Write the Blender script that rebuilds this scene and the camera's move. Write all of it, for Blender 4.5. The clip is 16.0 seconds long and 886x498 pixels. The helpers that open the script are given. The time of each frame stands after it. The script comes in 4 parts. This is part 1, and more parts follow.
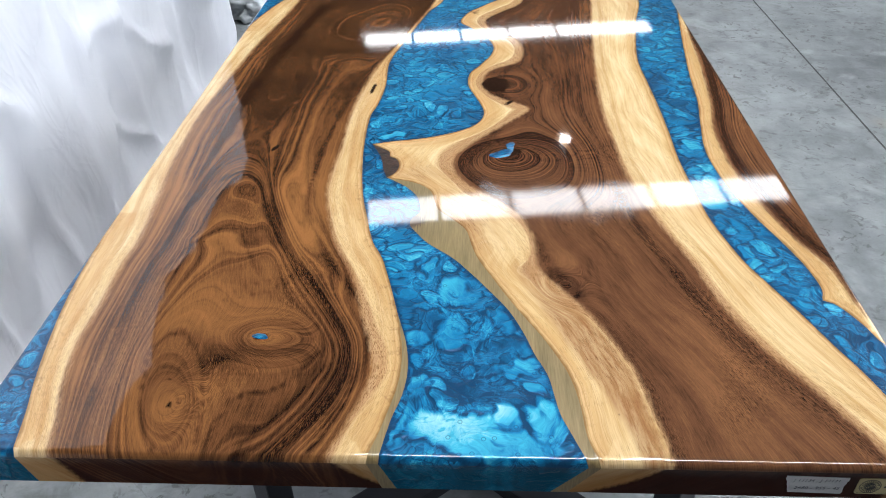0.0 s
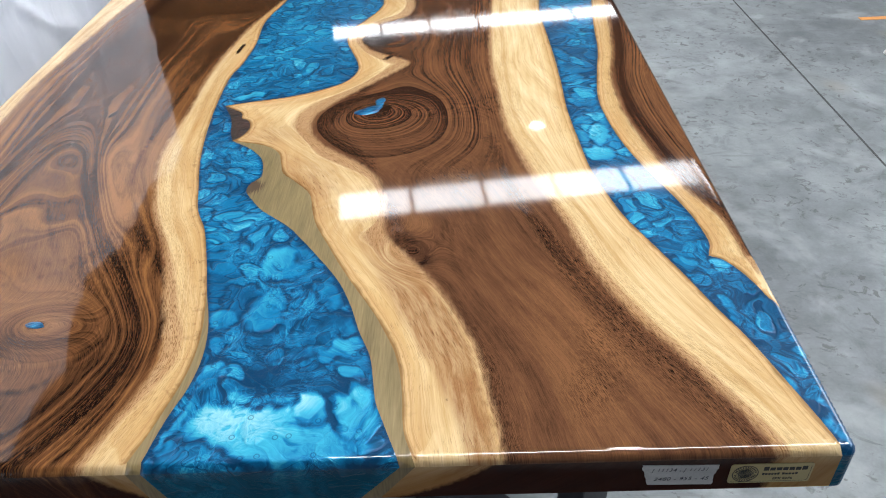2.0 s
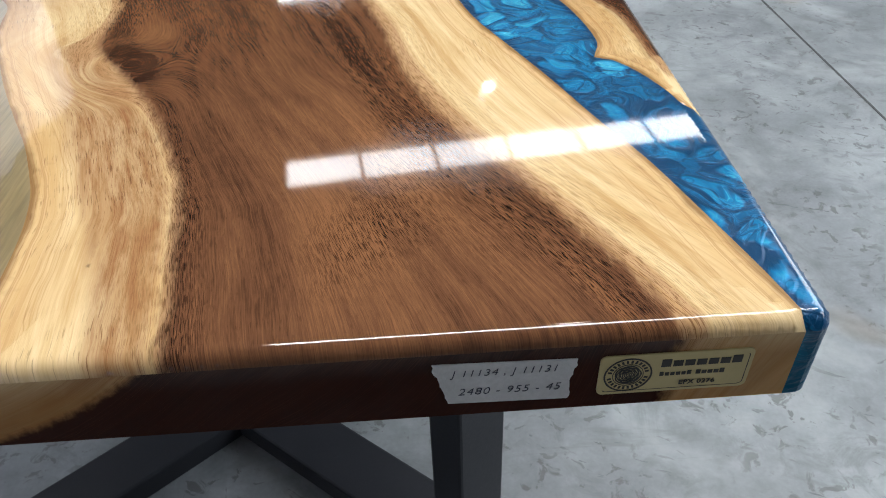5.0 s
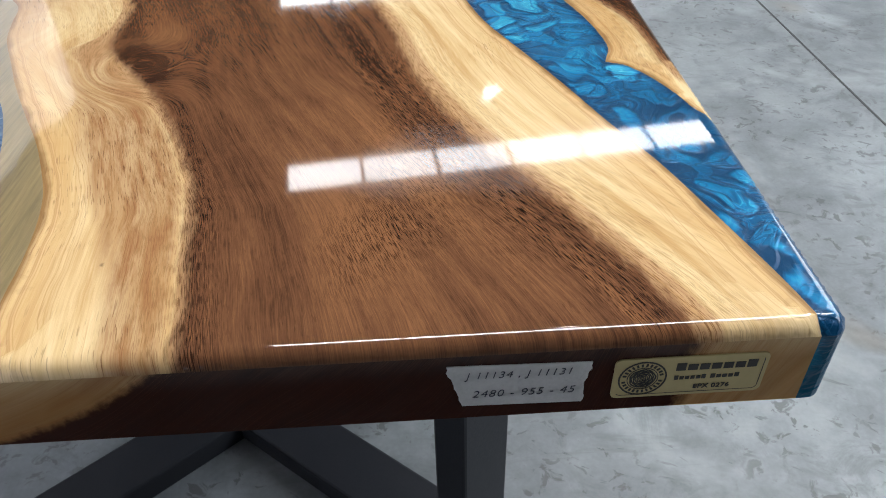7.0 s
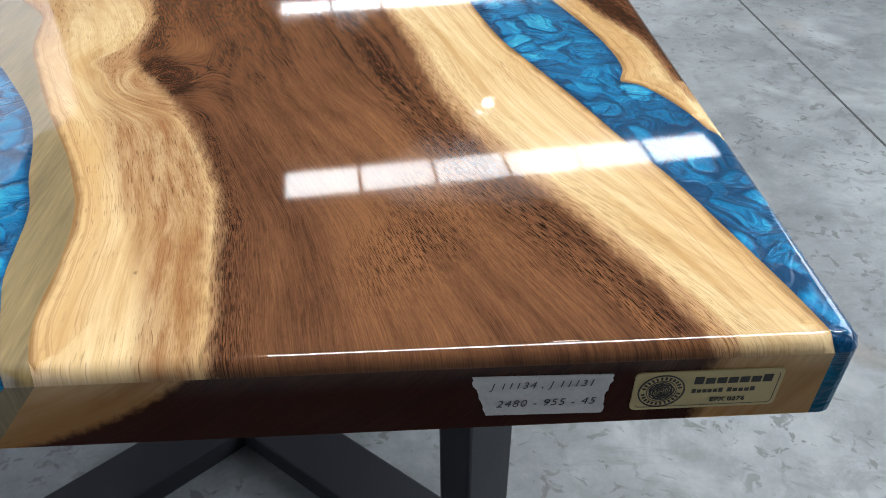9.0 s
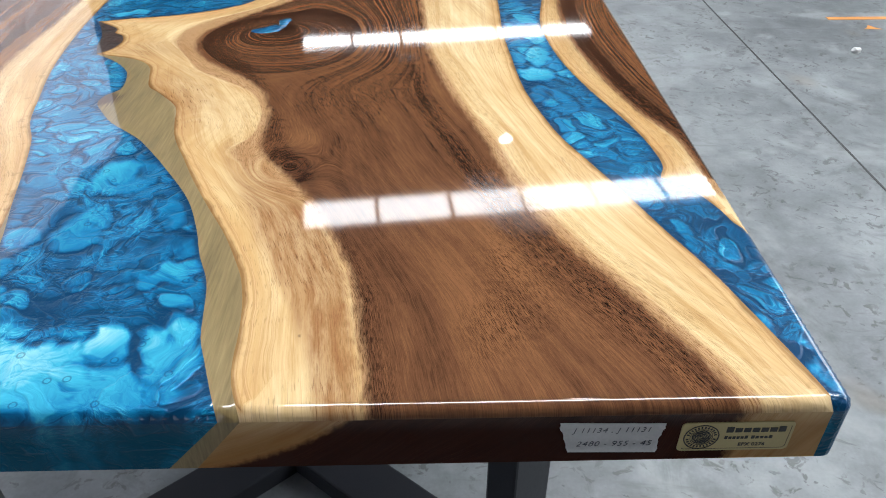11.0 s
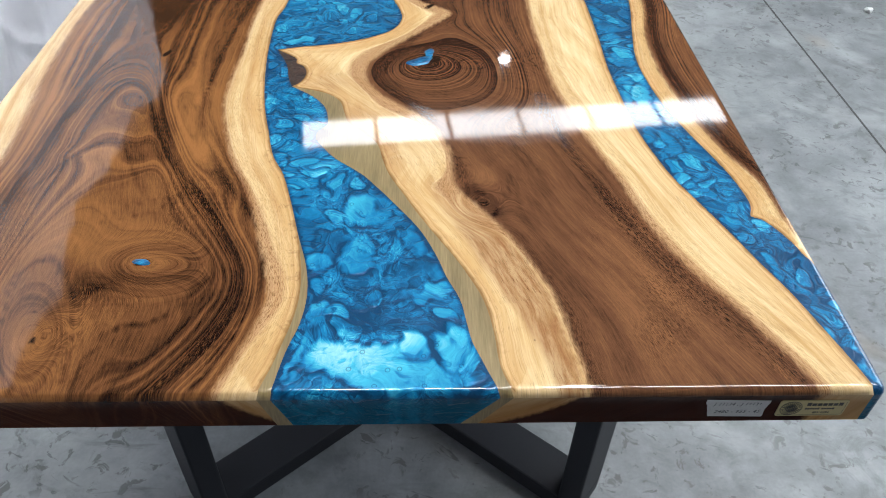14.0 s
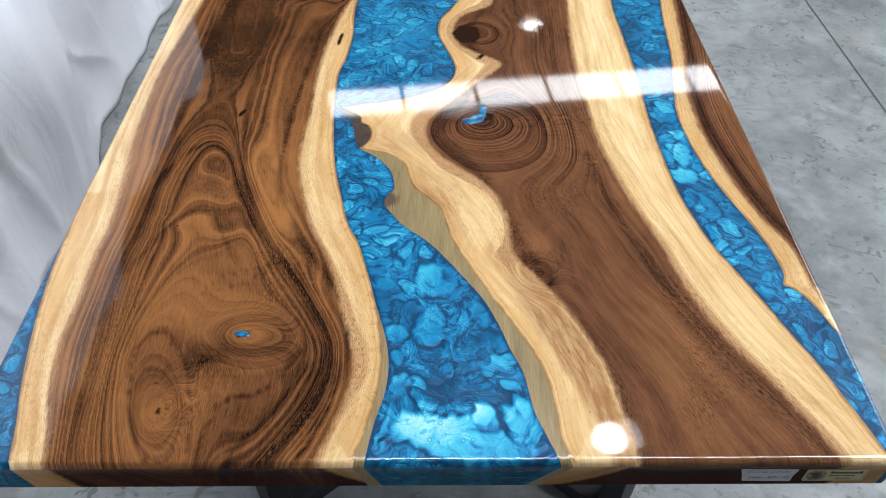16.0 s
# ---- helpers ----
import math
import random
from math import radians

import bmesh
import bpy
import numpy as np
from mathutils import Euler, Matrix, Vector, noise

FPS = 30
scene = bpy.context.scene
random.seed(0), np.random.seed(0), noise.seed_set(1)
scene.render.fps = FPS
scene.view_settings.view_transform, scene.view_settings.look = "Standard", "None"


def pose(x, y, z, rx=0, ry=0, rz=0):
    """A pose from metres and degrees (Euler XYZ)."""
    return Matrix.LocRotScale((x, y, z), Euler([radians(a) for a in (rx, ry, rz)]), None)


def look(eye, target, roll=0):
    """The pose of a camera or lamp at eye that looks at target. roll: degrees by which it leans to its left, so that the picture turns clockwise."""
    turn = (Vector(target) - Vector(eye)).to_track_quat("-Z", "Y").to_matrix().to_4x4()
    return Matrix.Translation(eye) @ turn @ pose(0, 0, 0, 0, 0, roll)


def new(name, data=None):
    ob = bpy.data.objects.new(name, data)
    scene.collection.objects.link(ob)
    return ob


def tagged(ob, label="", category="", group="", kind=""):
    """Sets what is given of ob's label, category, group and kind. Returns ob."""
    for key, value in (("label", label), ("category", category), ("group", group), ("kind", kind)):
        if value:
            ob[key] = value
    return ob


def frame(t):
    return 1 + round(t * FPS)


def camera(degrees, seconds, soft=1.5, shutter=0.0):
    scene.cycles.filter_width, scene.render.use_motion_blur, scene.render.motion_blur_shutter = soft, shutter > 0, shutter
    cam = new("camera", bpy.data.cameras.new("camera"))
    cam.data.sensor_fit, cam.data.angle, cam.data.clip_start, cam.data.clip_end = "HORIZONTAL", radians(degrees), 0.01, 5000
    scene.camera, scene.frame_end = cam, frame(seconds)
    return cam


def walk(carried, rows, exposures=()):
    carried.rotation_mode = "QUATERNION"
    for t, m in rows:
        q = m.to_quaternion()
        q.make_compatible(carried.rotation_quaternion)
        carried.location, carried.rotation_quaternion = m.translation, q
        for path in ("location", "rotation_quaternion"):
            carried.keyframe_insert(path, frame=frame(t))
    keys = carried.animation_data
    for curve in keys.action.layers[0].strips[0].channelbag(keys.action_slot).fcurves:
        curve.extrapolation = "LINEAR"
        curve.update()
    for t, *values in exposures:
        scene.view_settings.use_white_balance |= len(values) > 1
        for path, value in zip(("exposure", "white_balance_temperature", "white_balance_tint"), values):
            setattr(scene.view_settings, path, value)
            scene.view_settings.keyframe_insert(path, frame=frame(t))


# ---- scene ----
cam = camera(61.7, 16.0, soft=1.0)
PATH = [
    (0, (0.025, -0.446, 1.337), (-0.063, 1.153, 0.14), -1.5),
    (0.5, (0.01, -0.401, 1.33), (-0.091, 1.214, 0.154), -2.4),
    (1, (0.019, -0.391, 1.319), (-0.081, 1.218, 0.135), -3.0),
    (1.5, (0.078, -0.383, 1.273), (-0.008, 1.214, 0.072), -3.3),
    (2, (0.186, -0.352, 1.222), (0.141, 1.238, 0.009), -2.9),
    (2.5, (0.268, -0.294, 1.147), (0.285, 1.289, -0.075), -1.9),
    (3, (0.298, -0.237, 1.051), (0.327, 1.331, -0.189), -2.2),
    (3.5, (0.313, -0.212, 0.988), (0.361, 1.341, -0.271), -1.9),
    (4, (0.321, -0.201, 0.966), (0.376, 1.338, -0.31), -2.2),
    (6.5, (0.318, -0.198, 0.961), (0.373, 1.345, -0.31), -2.0),
    (7, (0.314, -0.199, 0.961), (0.37, 1.349, -0.304), -1.7),
    (7.5, (0.304, -0.203, 0.966), (0.358, 1.353, -0.29), -1.4),
    (8, (0.305, -0.204, 0.967), (0.359, 1.356, -0.283), -1.2),
    (10.3, (0.284, -0.217, 0.989), (0.362, 1.371, -0.224), 0.4),
    (10.5, (0.28, -0.23, 0.999), (0.331, 1.378, -0.189), -0.1),
    (11, (0.25, -0.272, 1.056), (0.288, 1.343, -0.122), -0.0),
    (11.5, (0.192, -0.322, 1.143), (0.24, 1.293, -0.036), 0.5),
    (12, (0.137, -0.356, 1.216), (0.189, 1.238, 0.009), 0.5),
    (12.5, (0.094, -0.388, 1.248), (0.15, 1.179, 0.006), 0.5),
    (13, (0.078, -0.406, 1.257), (0.145, 1.127, -0.025), 0.8),
    (13.5, (0.076, -0.415, 1.267), (0.145, 1.088, -0.05), 1.2),
    (14, (0.06, -0.391, 1.283), (0.132, 1.078, -0.071), 1.8),
    (14.5, (0.056, -0.377, 1.346), (0.121, 1.067, -0.036), 1.9),
    (15, (0.043, -0.386, 1.411), (0.097, 1.042, 0.013), 1.6),
    (15.5, (0.025, -0.385, 1.433), (0.057, 1.028, 0.019), 0.8),
    (16, (0.011, -0.37, 1.442), (0.018, 1.028, 0.011), -0.0),
]
walk(cam, [(t, look(eye, target, roll)) for t, eye, target, roll in PATH], exposures=[(0.0, 0.0), (2.5, 0.0), (3.5, 0.04), (8.0, 0.04), (10.5, 0.10), (11.5, 0.08), (12.5, 0.02), (14.0, 0.06), (16.0, -0.04)])

# ---- world, lights ----
world = bpy.data.worlds.new("hall_air")
world.use_nodes = True
world.node_tree.nodes["Background"].inputs[0].default_value = (0.55, 0.62, 0.75, 1)
world.node_tree.nodes["Background"].inputs[1].default_value = 1.0
scene.world = world
CEIL = 7.5
PANEL_POWER = 11.0
NEAR_POWER = 58.0
LAMP_POWER = 75.0
WALL_E, WIN_Y0, WIN_Y1, WIN_Z0, WIN_Z1 = 6.6, -2.0, 7.0, 2.3, 6.6
daylight = bpy.data.lights.new("window_daylight", "AREA")
daylight.shape, daylight.size, daylight.size_y = "RECTANGLE", WIN_Y1 - WIN_Y0 - 0.1, WIN_Z1 - WIN_Z0 - 0.1
daylight.energy, daylight.color = 640.0, (0.84, 0.92, 1.0)
day = new("window_daylight", daylight)
day.matrix_world = look((WALL_E + 0.15, (WIN_Y0 + WIN_Y1) / 2, (WIN_Z0 + WIN_Z1) / 2), (0.0, (WIN_Y0 + WIN_Y1) / 2, (WIN_Z0 + WIN_Z1) / 2))

# ---- the table's plan, metres ----
XL, XR, Y0, Y1 = -0.491, 0.484, 0.0, 2.48
TOP, BOT, ROUND = 0.75, 0.705, 0.007


# ---- node helpers ----
class Nodes:
    """A small builder for a node material."""

    def __init__(self, name):
        self.mat = bpy.data.materials.new(name)
        self.mat.use_nodes = True
        self.tree = self.mat.node_tree
        self.bsdf = self.tree.nodes["Principled BSDF"]

    def put(self, kind, props=None, **links):
        n = self.tree.nodes.new(kind)
        for k, v in (props or {}).items():
            setattr(n, k, v)
        for k, v in links.items():
            self.feed(n.inputs[int(k[1:])] if k[0] == "i" and k[1:].isdigit() else n.inputs[k.replace("_", " ")], v)
        return n

    def feed(self, socket, v):
        if isinstance(v, bpy.types.NodeSocket):
            self.tree.links.new(v, socket)
        elif isinstance(v, tuple) and len(v) == 3 and socket.type == "RGBA":
            socket.default_value = (*v, 1)
        else:
            socket.default_value = v

    def math(self, op, a, b=0.0, c=0.0, clamp=False):
        return self.put("ShaderNodeMath", {"operation": op, "use_clamp": clamp}, i0=a, i1=b, i2=c).outputs[0]

    def add(self, *v):
        out = v[0]
        for x in v[1:]:
            out = self.math("ADD", out, x)
        return out

    def mul(self, a, b):
        return self.math("MULTIPLY", a, b)

    def smooth(self, v, lo, hi):
        n = self.put("ShaderNodeMapRange", {"interpolation_type": "SMOOTHSTEP"}, i0=v, i1=lo, i2=hi)
        return n.outputs[0]

    def attr(self, name):
        return self.put("ShaderNodeAttribute", {"attribute_name": name}).outputs["Fac"]

    def place(self):
        return self.put("ShaderNodeTexCoord").outputs["Object"]

    def vec(self, x, y, z=0.0):
        return self.put("ShaderNodeCombineXYZ", None, i0=x, i1=y, i2=z).outputs[0]

    def scaled(self, v, s):
        return self.put("ShaderNodeVectorMath", {"operation": "MULTIPLY"}, i0=v, i1=s).outputs[0]

    def noise(self, vector=None, scale=5.0, detail=3.0, rough=0.5, w=None, warp=0.0, dims="3D", color=False):
        props = {"noise_dimensions": dims}
        n = self.put("ShaderNodeTexNoise", props, Scale=scale, Detail=detail, Roughness=rough, Distortion=warp)
        if vector is not None and dims != "1D":
            self.feed(n.inputs["Vector"], vector)
        if w is not None:
            self.feed(n.inputs["W"], w)
        return n.outputs["Color" if color else 0]

    def ramp(self, fac, stops, interp="LINEAR"):
        n = self.put("ShaderNodeValToRGB", None, i0=fac)
        n.color_ramp.interpolation = interp
        el = n.color_ramp.elements
        while len(el) < len(stops):
            el.new(0.5)
        for e, (p, c) in zip(el, stops):
            e.position, e.color = p, ((*c, 1) if isinstance(c, tuple) else (c, c, c, 1))
        return n.outputs[0]

    def mix(self, fac, a, b, blend="MIX"):
        n = self.put("ShaderNodeMix", {"data_type": "RGBA", "blend_type": blend})
        self.feed(n.inputs[0], fac)
        self.feed(n.inputs[6], a)
        self.feed(n.inputs[7], b)
        return n.outputs[2]

    def bump(self, height, strength=0.3, distance=0.001):
        return self.put("ShaderNodeBump", None, Strength=strength, Distance=distance, Height=height).outputs[0]

    def surface(self, **kw):
        for k, v in kw.items():
            self.feed(self.bsdf.inputs[k.replace("_", " ")], v)
        return self.mat


def lacquer(n, pores=None):
    """The clear gloss coat that lies over wood and resin alike."""
    peel = n.noise(n.place(), 60.0, 1.0)
    fine = n.noise(n.place(), 380.0, 1.0)
    h = n.add(n.mul(peel, 0.13), n.mul(fine, 0.03))
    if pores is not None:
        h = n.add(h, n.mul(pores, -0.06))
    # coat cut on side faces, in place of a shaded floor's dim reflection
    n.surface(Coat_Weight=n.math("SUBTRACT", 1.0, n.mul(n.attr("side_dark"), 0.86)), Coat_Roughness=0.036, Coat_IOR=1.5, Coat_Normal=n.bump(h, 0.055, 0.0006))


def wood(name, golden, mid, dark, sap_lo, sap_hi, bands, amps, sway, keep):
    """Slab wood: rings follow the 'ring' field, heartwood and sapwood the 'heart' field; 'calm' is where rings are faint."""
    n = Nodes(name)
    p = n.place()
    sep = n.put("ShaderNodeSeparateXYZ", None, i0=p)
    y, z = sep.outputs[1], sep.outputs[2]
    ring, heart, knot, zone, calm, across = n.attr("ring"), n.attr("heart"), n.attr("knot"), n.attr("zone"), n.attr("calm"), n.attr("across")
    off = lambda v, k: n.mul(n.math("SUBTRACT", v, 0.5), k)
    wob = n.math("SUBTRACT", n.noise(p, 9.0, 3.0), 0.5)
    wob2 = n.math("SUBTRACT", n.noise(p, 45.0, 2.0), 0.5)
    r = n.add(ring, n.mul(wob, sway), n.mul(wob2, 0.008))
    live = n.math("SUBTRACT", 1.0, n.mul(calm, keep))
    rf = n.add(across, n.mul(wob, 0.05), n.mul(wob2, 0.004))
    broad = n.noise(w=n.mul(r, bands), dims="1D", scale=1.0, detail=2.0, rough=0.55)
    lines = n.noise(w=n.mul(r, bands * 6.0), dims="1D", scale=1.0, detail=3.0, rough=0.65)
    hair = n.noise(n.vec(n.mul(rf, 520.0), n.mul(y, 18.0), n.mul(z, 18.0)), 1.0, 2.0, 0.6)
    fibre = n.noise(n.vec(n.mul(rf, 230.0), n.mul(y, 55.0), n.mul(z, 55.0)), 1.0, 2.0, 0.6)
    dash = n.noise(n.vec(n.mul(rf, 430.0), n.mul(y, 135.0), 3.1), 1.0, 1.0)
    dot = n.noise(n.vec(n.mul(rf, 260.0), n.mul(y, 190.0), 8.3), 1.0, 1.0)
    patch = n.smooth(n.add(n.noise(n.scaled(p, (11.0, 6.0, 6.0)), 1.0, 3.0), n.attr("coarse")), 0.42, 0.70)
    pores = n.math("MAXIMUM", n.mul(n.smooth(dash, 0.52, 0.575), n.add(0.12, n.mul(patch, 0.88))), n.mul(n.smooth(dot, 0.62, 0.70), 0.30))
    glint = n.mul(n.smooth(n.noise(n.vec(n.mul(rf, 430.0), n.mul(y, 110.0), 17.0), 1.0, 1.0), 0.55, 0.66), n.add(0.25, n.mul(patch, 0.75)))
    smoke = n.noise(n.vec(n.mul(r, 5.0), n.mul(y, 5.0), 1.0), 1.0, 4.0, 0.6)
    tone = n.add(n.mul(off(broad, amps[0]), live), n.mul(off(lines, amps[1]), live), off(fibre, amps[2]), off(hair, 0.44), off(smoke, 0.85), n.mul(wob2, 0.10), zone)
    heartcol = n.ramp(tone, [(0.08, dark), (0.34, tuple(0.6 * u + 0.4 * v for u, v in zip(dark, mid))), (0.52, mid), (0.90, golden)])
    heartcol = n.mix(n.mul(glint, 0.50), heartcol, tuple(1.15 * k for k in golden))
    heartcol = n.mix(n.mul(pores, amps[3]), heartcol, tuple(0.55 * k for k in dark))
    sapt = n.add(n.mul(broad, 0.35), n.mul(lines, 0.22), n.mul(n.noise(n.vec(n.mul(rf, 9.0), n.mul(y, 9.0), 5.0), 1.0, 4.0, 0.6), 0.55), n.mul(hair, 0.16), n.mul(fibre, 0.14), -0.16)
    sapcol = n.ramp(sapt, [(0.38, sap_lo), (0.58, tuple(0.45 * u + 0.55 * v for u, v in zip(sap_lo, sap_hi))), (0.76, sap_hi)])
    edge = n.add(heart, off(n.noise(n.scaled(p, (220.0, 45.0, 160.0)), 1.0, 3.0, 0.65), 0.011), n.mul(wob, 0.006))
    near = n.smooth(n.add(heart, n.mul(off(broad, 0.12), 1.0)), -0.017, -0.001)
    sapcol = n.mix(n.mul(near, n.add(0.35, n.mul(hair, 0.7))), sapcol, (0.40, 0.190, 0.085))
    outer = n.mul(n.math("SUBTRACT", 1.0, n.smooth(n.add(n.attr("rim"), off(broad, 0.05)), 0.004, 0.034)), n.add(0.25, n.mul(lines, 0.8)))
    sapcol = n.mix(n.mul(outer, 0.75), sapcol, (0.52, 0.27, 0.085))
    # growth layers that follow the live edge, and long tan fibres
    away = n.add(n.attr("rim"), n.mul(wob, 0.010), n.mul(wob2, 0.002))
    layer = n.noise(w=n.mul(away, 210.0), dims="1D", scale=1.0, detail=3.0, rough=0.7)
    layers = n.mul(n.smooth(layer, 0.50, 0.66), n.math("SUBTRACT", 1.0, n.smooth(away, 0.012, 0.040)))
    sapcol = n.mix(n.mul(layers, 0.70), sapcol, (0.40, 0.20, 0.075))
    flame = n.mul(n.attr("tan_zone"), n.add(0.62, n.mul(n.smooth(n.noise(n.vec(n.mul(rf, 26.0), n.mul(y, 22.0), 4.0), 1.0, 4.0, 0.65), 0.38, 0.62), 0.38)))
    tan = n.smooth(n.noise(n.vec(n.mul(rf, 60.0), n.mul(y, 5.0), 11.0), 1.0, 4.0, 0.65), 0.50, 0.68)
    sapcol = n.mix(n.mul(tan, 0.46), sapcol, (0.50, 0.28, 0.11))
    sapcol = n.mix(n.mul(flame, n.add(0.55, n.mul(hair, 0.7))), sapcol, (0.30, 0.130, 0.050))
    ticks = n.mul(n.smooth(n.noise(n.vec(n.mul(rf, 210.0), n.mul(y, 75.0), 21.0), 1.0, 2.0), 0.58, 0.68), n.smooth(n.noise(p, 14.0, 2.0), 0.46, 0.60))
    sapcol = n.mix(n.mul(ticks, n.add(0.40, n.mul(flame, 0.50))), sapcol, (0.15, 0.065, 0.026))
    flecks = n.mul(n.smooth(dash, 0.52, 0.60), n.math("MAXIMUM", n.mul(near, 0.85), n.mul(n.smooth(n.add(heart, n.mul(wob, 0.03)), -0.040, -0.012), 0.40)))
    sapcol = n.mix(flecks, sapcol, (0.20, 0.095, 0.035))
    # end grain drinks the finish and goes tan; end-face shade mixed in too
    sapcol = n.mix(n.mul(n.attr("side_dark"), 0.75), sapcol, n.mix(smoke, (0.17, 0.062, 0.016), (0.52, 0.26, 0.085)))
    isheart = n.smooth(edge, -0.005, 0.005)
    rim = n.mul(n.smooth(edge, -0.002, 0.003), n.math("SUBTRACT", 1.0, n.smooth(edge, 0.005, 0.028)))
    heartcol = n.mix(n.mul(rim, n.mul(n.add(0.20, n.mul(fibre, 0.5)), amps[5])), heartcol, dark)
    # darker heartwood end grain, with the end face's shade put into the colour
    heartcol = n.mix(n.mul(n.attr("side_dark"), 0.60), heartcol, n.mix(smoke, (0.014, 0.002, 0.0015), (0.080, 0.020, 0.010)))
    col = n.mix(isheart, sapcol, heartcol)
    # brown stain and specks on sapwood against the bark side
    bark = n.math("SUBTRACT", 1.0, n.smooth(n.add(n.attr("rim"), n.mul(wob2, 0.008)), 0.0, 0.0045))
    col = n.mix(n.mul(bark, 0.6), col, (0.15, 0.070, 0.024))
    speck = n.mul(n.math("SUBTRACT", 1.0, n.smooth(n.attr("rim"), 0.006, 0.022)), n.smooth(n.noise(p, 130.0, 2.0), 0.60, 0.68))
    col = n.mix(n.mul(speck, amps[4]), col, (0.17, 0.075, 0.026))
    kn = n.smooth(n.mul(knot, n.add(0.45, n.mul(n.noise(p, 75.0, 4.0, 0.65), 1.1))), 0.45, 0.72)
    col = n.mix(kn, col, (0.022, 0.010, 0.006))
    n.surface(Base_Color=col, Roughness=0.6, Specular_IOR_Level=0.0, Normal=n.bump(n.add(fibre, hair), 0.2, 0.0005))
    lacquer(n, pores)
    return n.mat


M = {}
M["wood"] = wood("walnut_slab", (0.31, 0.132, 0.042), (0.140, 0.056, 0.022), (0.016, 0.0065, 0.0045), (0.54, 0.32, 0.13), (0.93, 0.73, 0.43), 5.0, (1.60, 1.20, 0.46, 0.46, 0.30, 0.30), 0.035, 0.62)
M["wood_mid"] = wood("walnut_slab_plain", (0.265, 0.116, 0.048), (0.128, 0.054, 0.026), (0.022, 0.008, 0.006), (0.58, 0.36, 0.155), (0.90, 0.70, 0.41), 4.6, (1.0, 1.6, 0.36, 0.85, 0.10, 0.15), 0.05, 0.88)


def resin():
    """Blue epoxy with pearl pigment: the 'pearl' field holds the large clouds, 'seam' the dark lines round them, 'own' where they lie."""
    n = Nodes("pearl_blue_resin")
    p = n.place()
    pearl, seam, own = n.attr("pearl"), n.attr("seam"), n.attr("own")
    half = (0.5, 0.5, 0.5)
    less = lambda v: n.put("ShaderNodeVectorMath", {"operation": "SUBTRACT"}, i0=v, i1=half).outputs[0]
    plus = lambda u, v: n.put("ShaderNodeVectorMath", {"operation": "ADD"}, i0=u, i1=v).outputs[0]
    mid = lambda v, k: n.mul(n.math("SUBTRACT", v, 0.5), k)
    free = n.math("SUBTRACT", 1.0, n.mul(own, 0.8), clamp=True)
    q = plus(p, n.scaled(less(n.noise(p, 13.0, 2.0, 0.5, color=True)), (0.085, 0.085, 0.0)))
    q2 = plus(q, n.scaled(less(n.noise(q, 42.0, 2.0, 0.5, color=True)), (0.026, 0.026, 0.0)))
    q3 = plus(q2, n.scaled(less(n.noise(q2, 130.0, 1.0, 0.5, color=True)), (0.007, 0.007, 0.0)))
    frac = lambda v, k: n.math("FRACT", n.mul(v, k))
    # folds: billows that brighten towards one crisp edge and sink into the dark beyond it
    def fold(v, k):
        w = frac(v, k)
        return n.mul(n.smooth(w, 0.0, 0.88), n.math("SUBTRACT", 1.0, n.smooth(w, 0.90, 1.0)))
    deep = n.noise(q, 11.0, 2.0, 0.5)
    big = fold(n.noise(q2, 26.0, 1.0, 0.4), 4.6)
    small = fold(n.noise(q3, 80.0, 1.0, 0.4), 4.2)
    busy = n.smooth(n.noise(p, 21.0, 2.0), 0.42, 0.60)
    ridge = lambda v, k: n.math("SUBTRACT", 1.0, n.math("ABSOLUTE", n.mul(mid(v, 1.0), k), clamp=True), clamp=True)
    worm = n.mul(n.smooth(ridge(n.noise(q3, 150.0, 1.0, 0.5, warp=1.5), 9.0), 0.35, 0.95), busy)
    thread = n.smooth(ridge(n.noise(q2, 34.0, 1.0, 0.5, warp=0.8), 22.0), 0.2, 0.9)
    grain = n.noise(q3, 260.0, 2.0, 0.6)
    # round cells with a dark outline, here and there
    flat = {"voronoi_dimensions": "2D"}
    cell = n.put("ShaderNodeTexVoronoi", {**flat, "feature": "F1"}, Vector=q, Scale=34.0)
    pick2 = n.smooth(n.put("ShaderNodeSeparateColor", None, i0=cell.outputs["Color"]).outputs[0], 0.60, 0.62)
    dome = n.mul(pick2, n.math("SUBTRACT", 1.0, n.smooth(cell.outputs[0], 0.30, 0.40)))
    halo = n.mul(pick2, n.mul(n.smooth(cell.outputs[0], 0.32, 0.40), n.math("SUBTRACT", 1.0, n.smooth(cell.outputs[0], 0.42, 0.54))))
    bub = n.put("ShaderNodeTexVoronoi", {**flat, "feature": "F1"}, Vector=p, Scale=88.0)
    pick = n.smooth(n.put("ShaderNodeSeparateColor", None, i0=bub.outputs["Color"]).outputs[0], 0.82, 0.84)
    ring = n.mul(pick, n.mul(n.smooth(bub.outputs[0], 0.12, 0.17), n.math("SUBTRACT", 1.0, n.smooth(bub.outputs[0], 0.19, 0.27))))
    dimple = n.mul(n.smooth(n.noise(q, 70.0, 2.0), 0.58, 0.70), own)
    quiet = n.add(0.22, n.mul(free, 0.78))
    t = n.add(0.100, n.mul(mid(deep, 0.55), quiet), n.mul(n.mul(big, 0.17), quiet), n.mul(n.mul(small, 0.11), n.mul(n.add(0.3, n.mul(busy, 0.7)), quiet)), n.mul(n.mul(worm, 0.16), free), n.mul(n.mul(thread, -0.17), free), mid(grain, 0.22), n.mul(n.mul(dome, 0.17), free), n.mul(n.mul(halo, -0.17), free), n.mul(pearl, 0.58), n.mul(seam, -0.36), n.mul(dimple, -0.16))
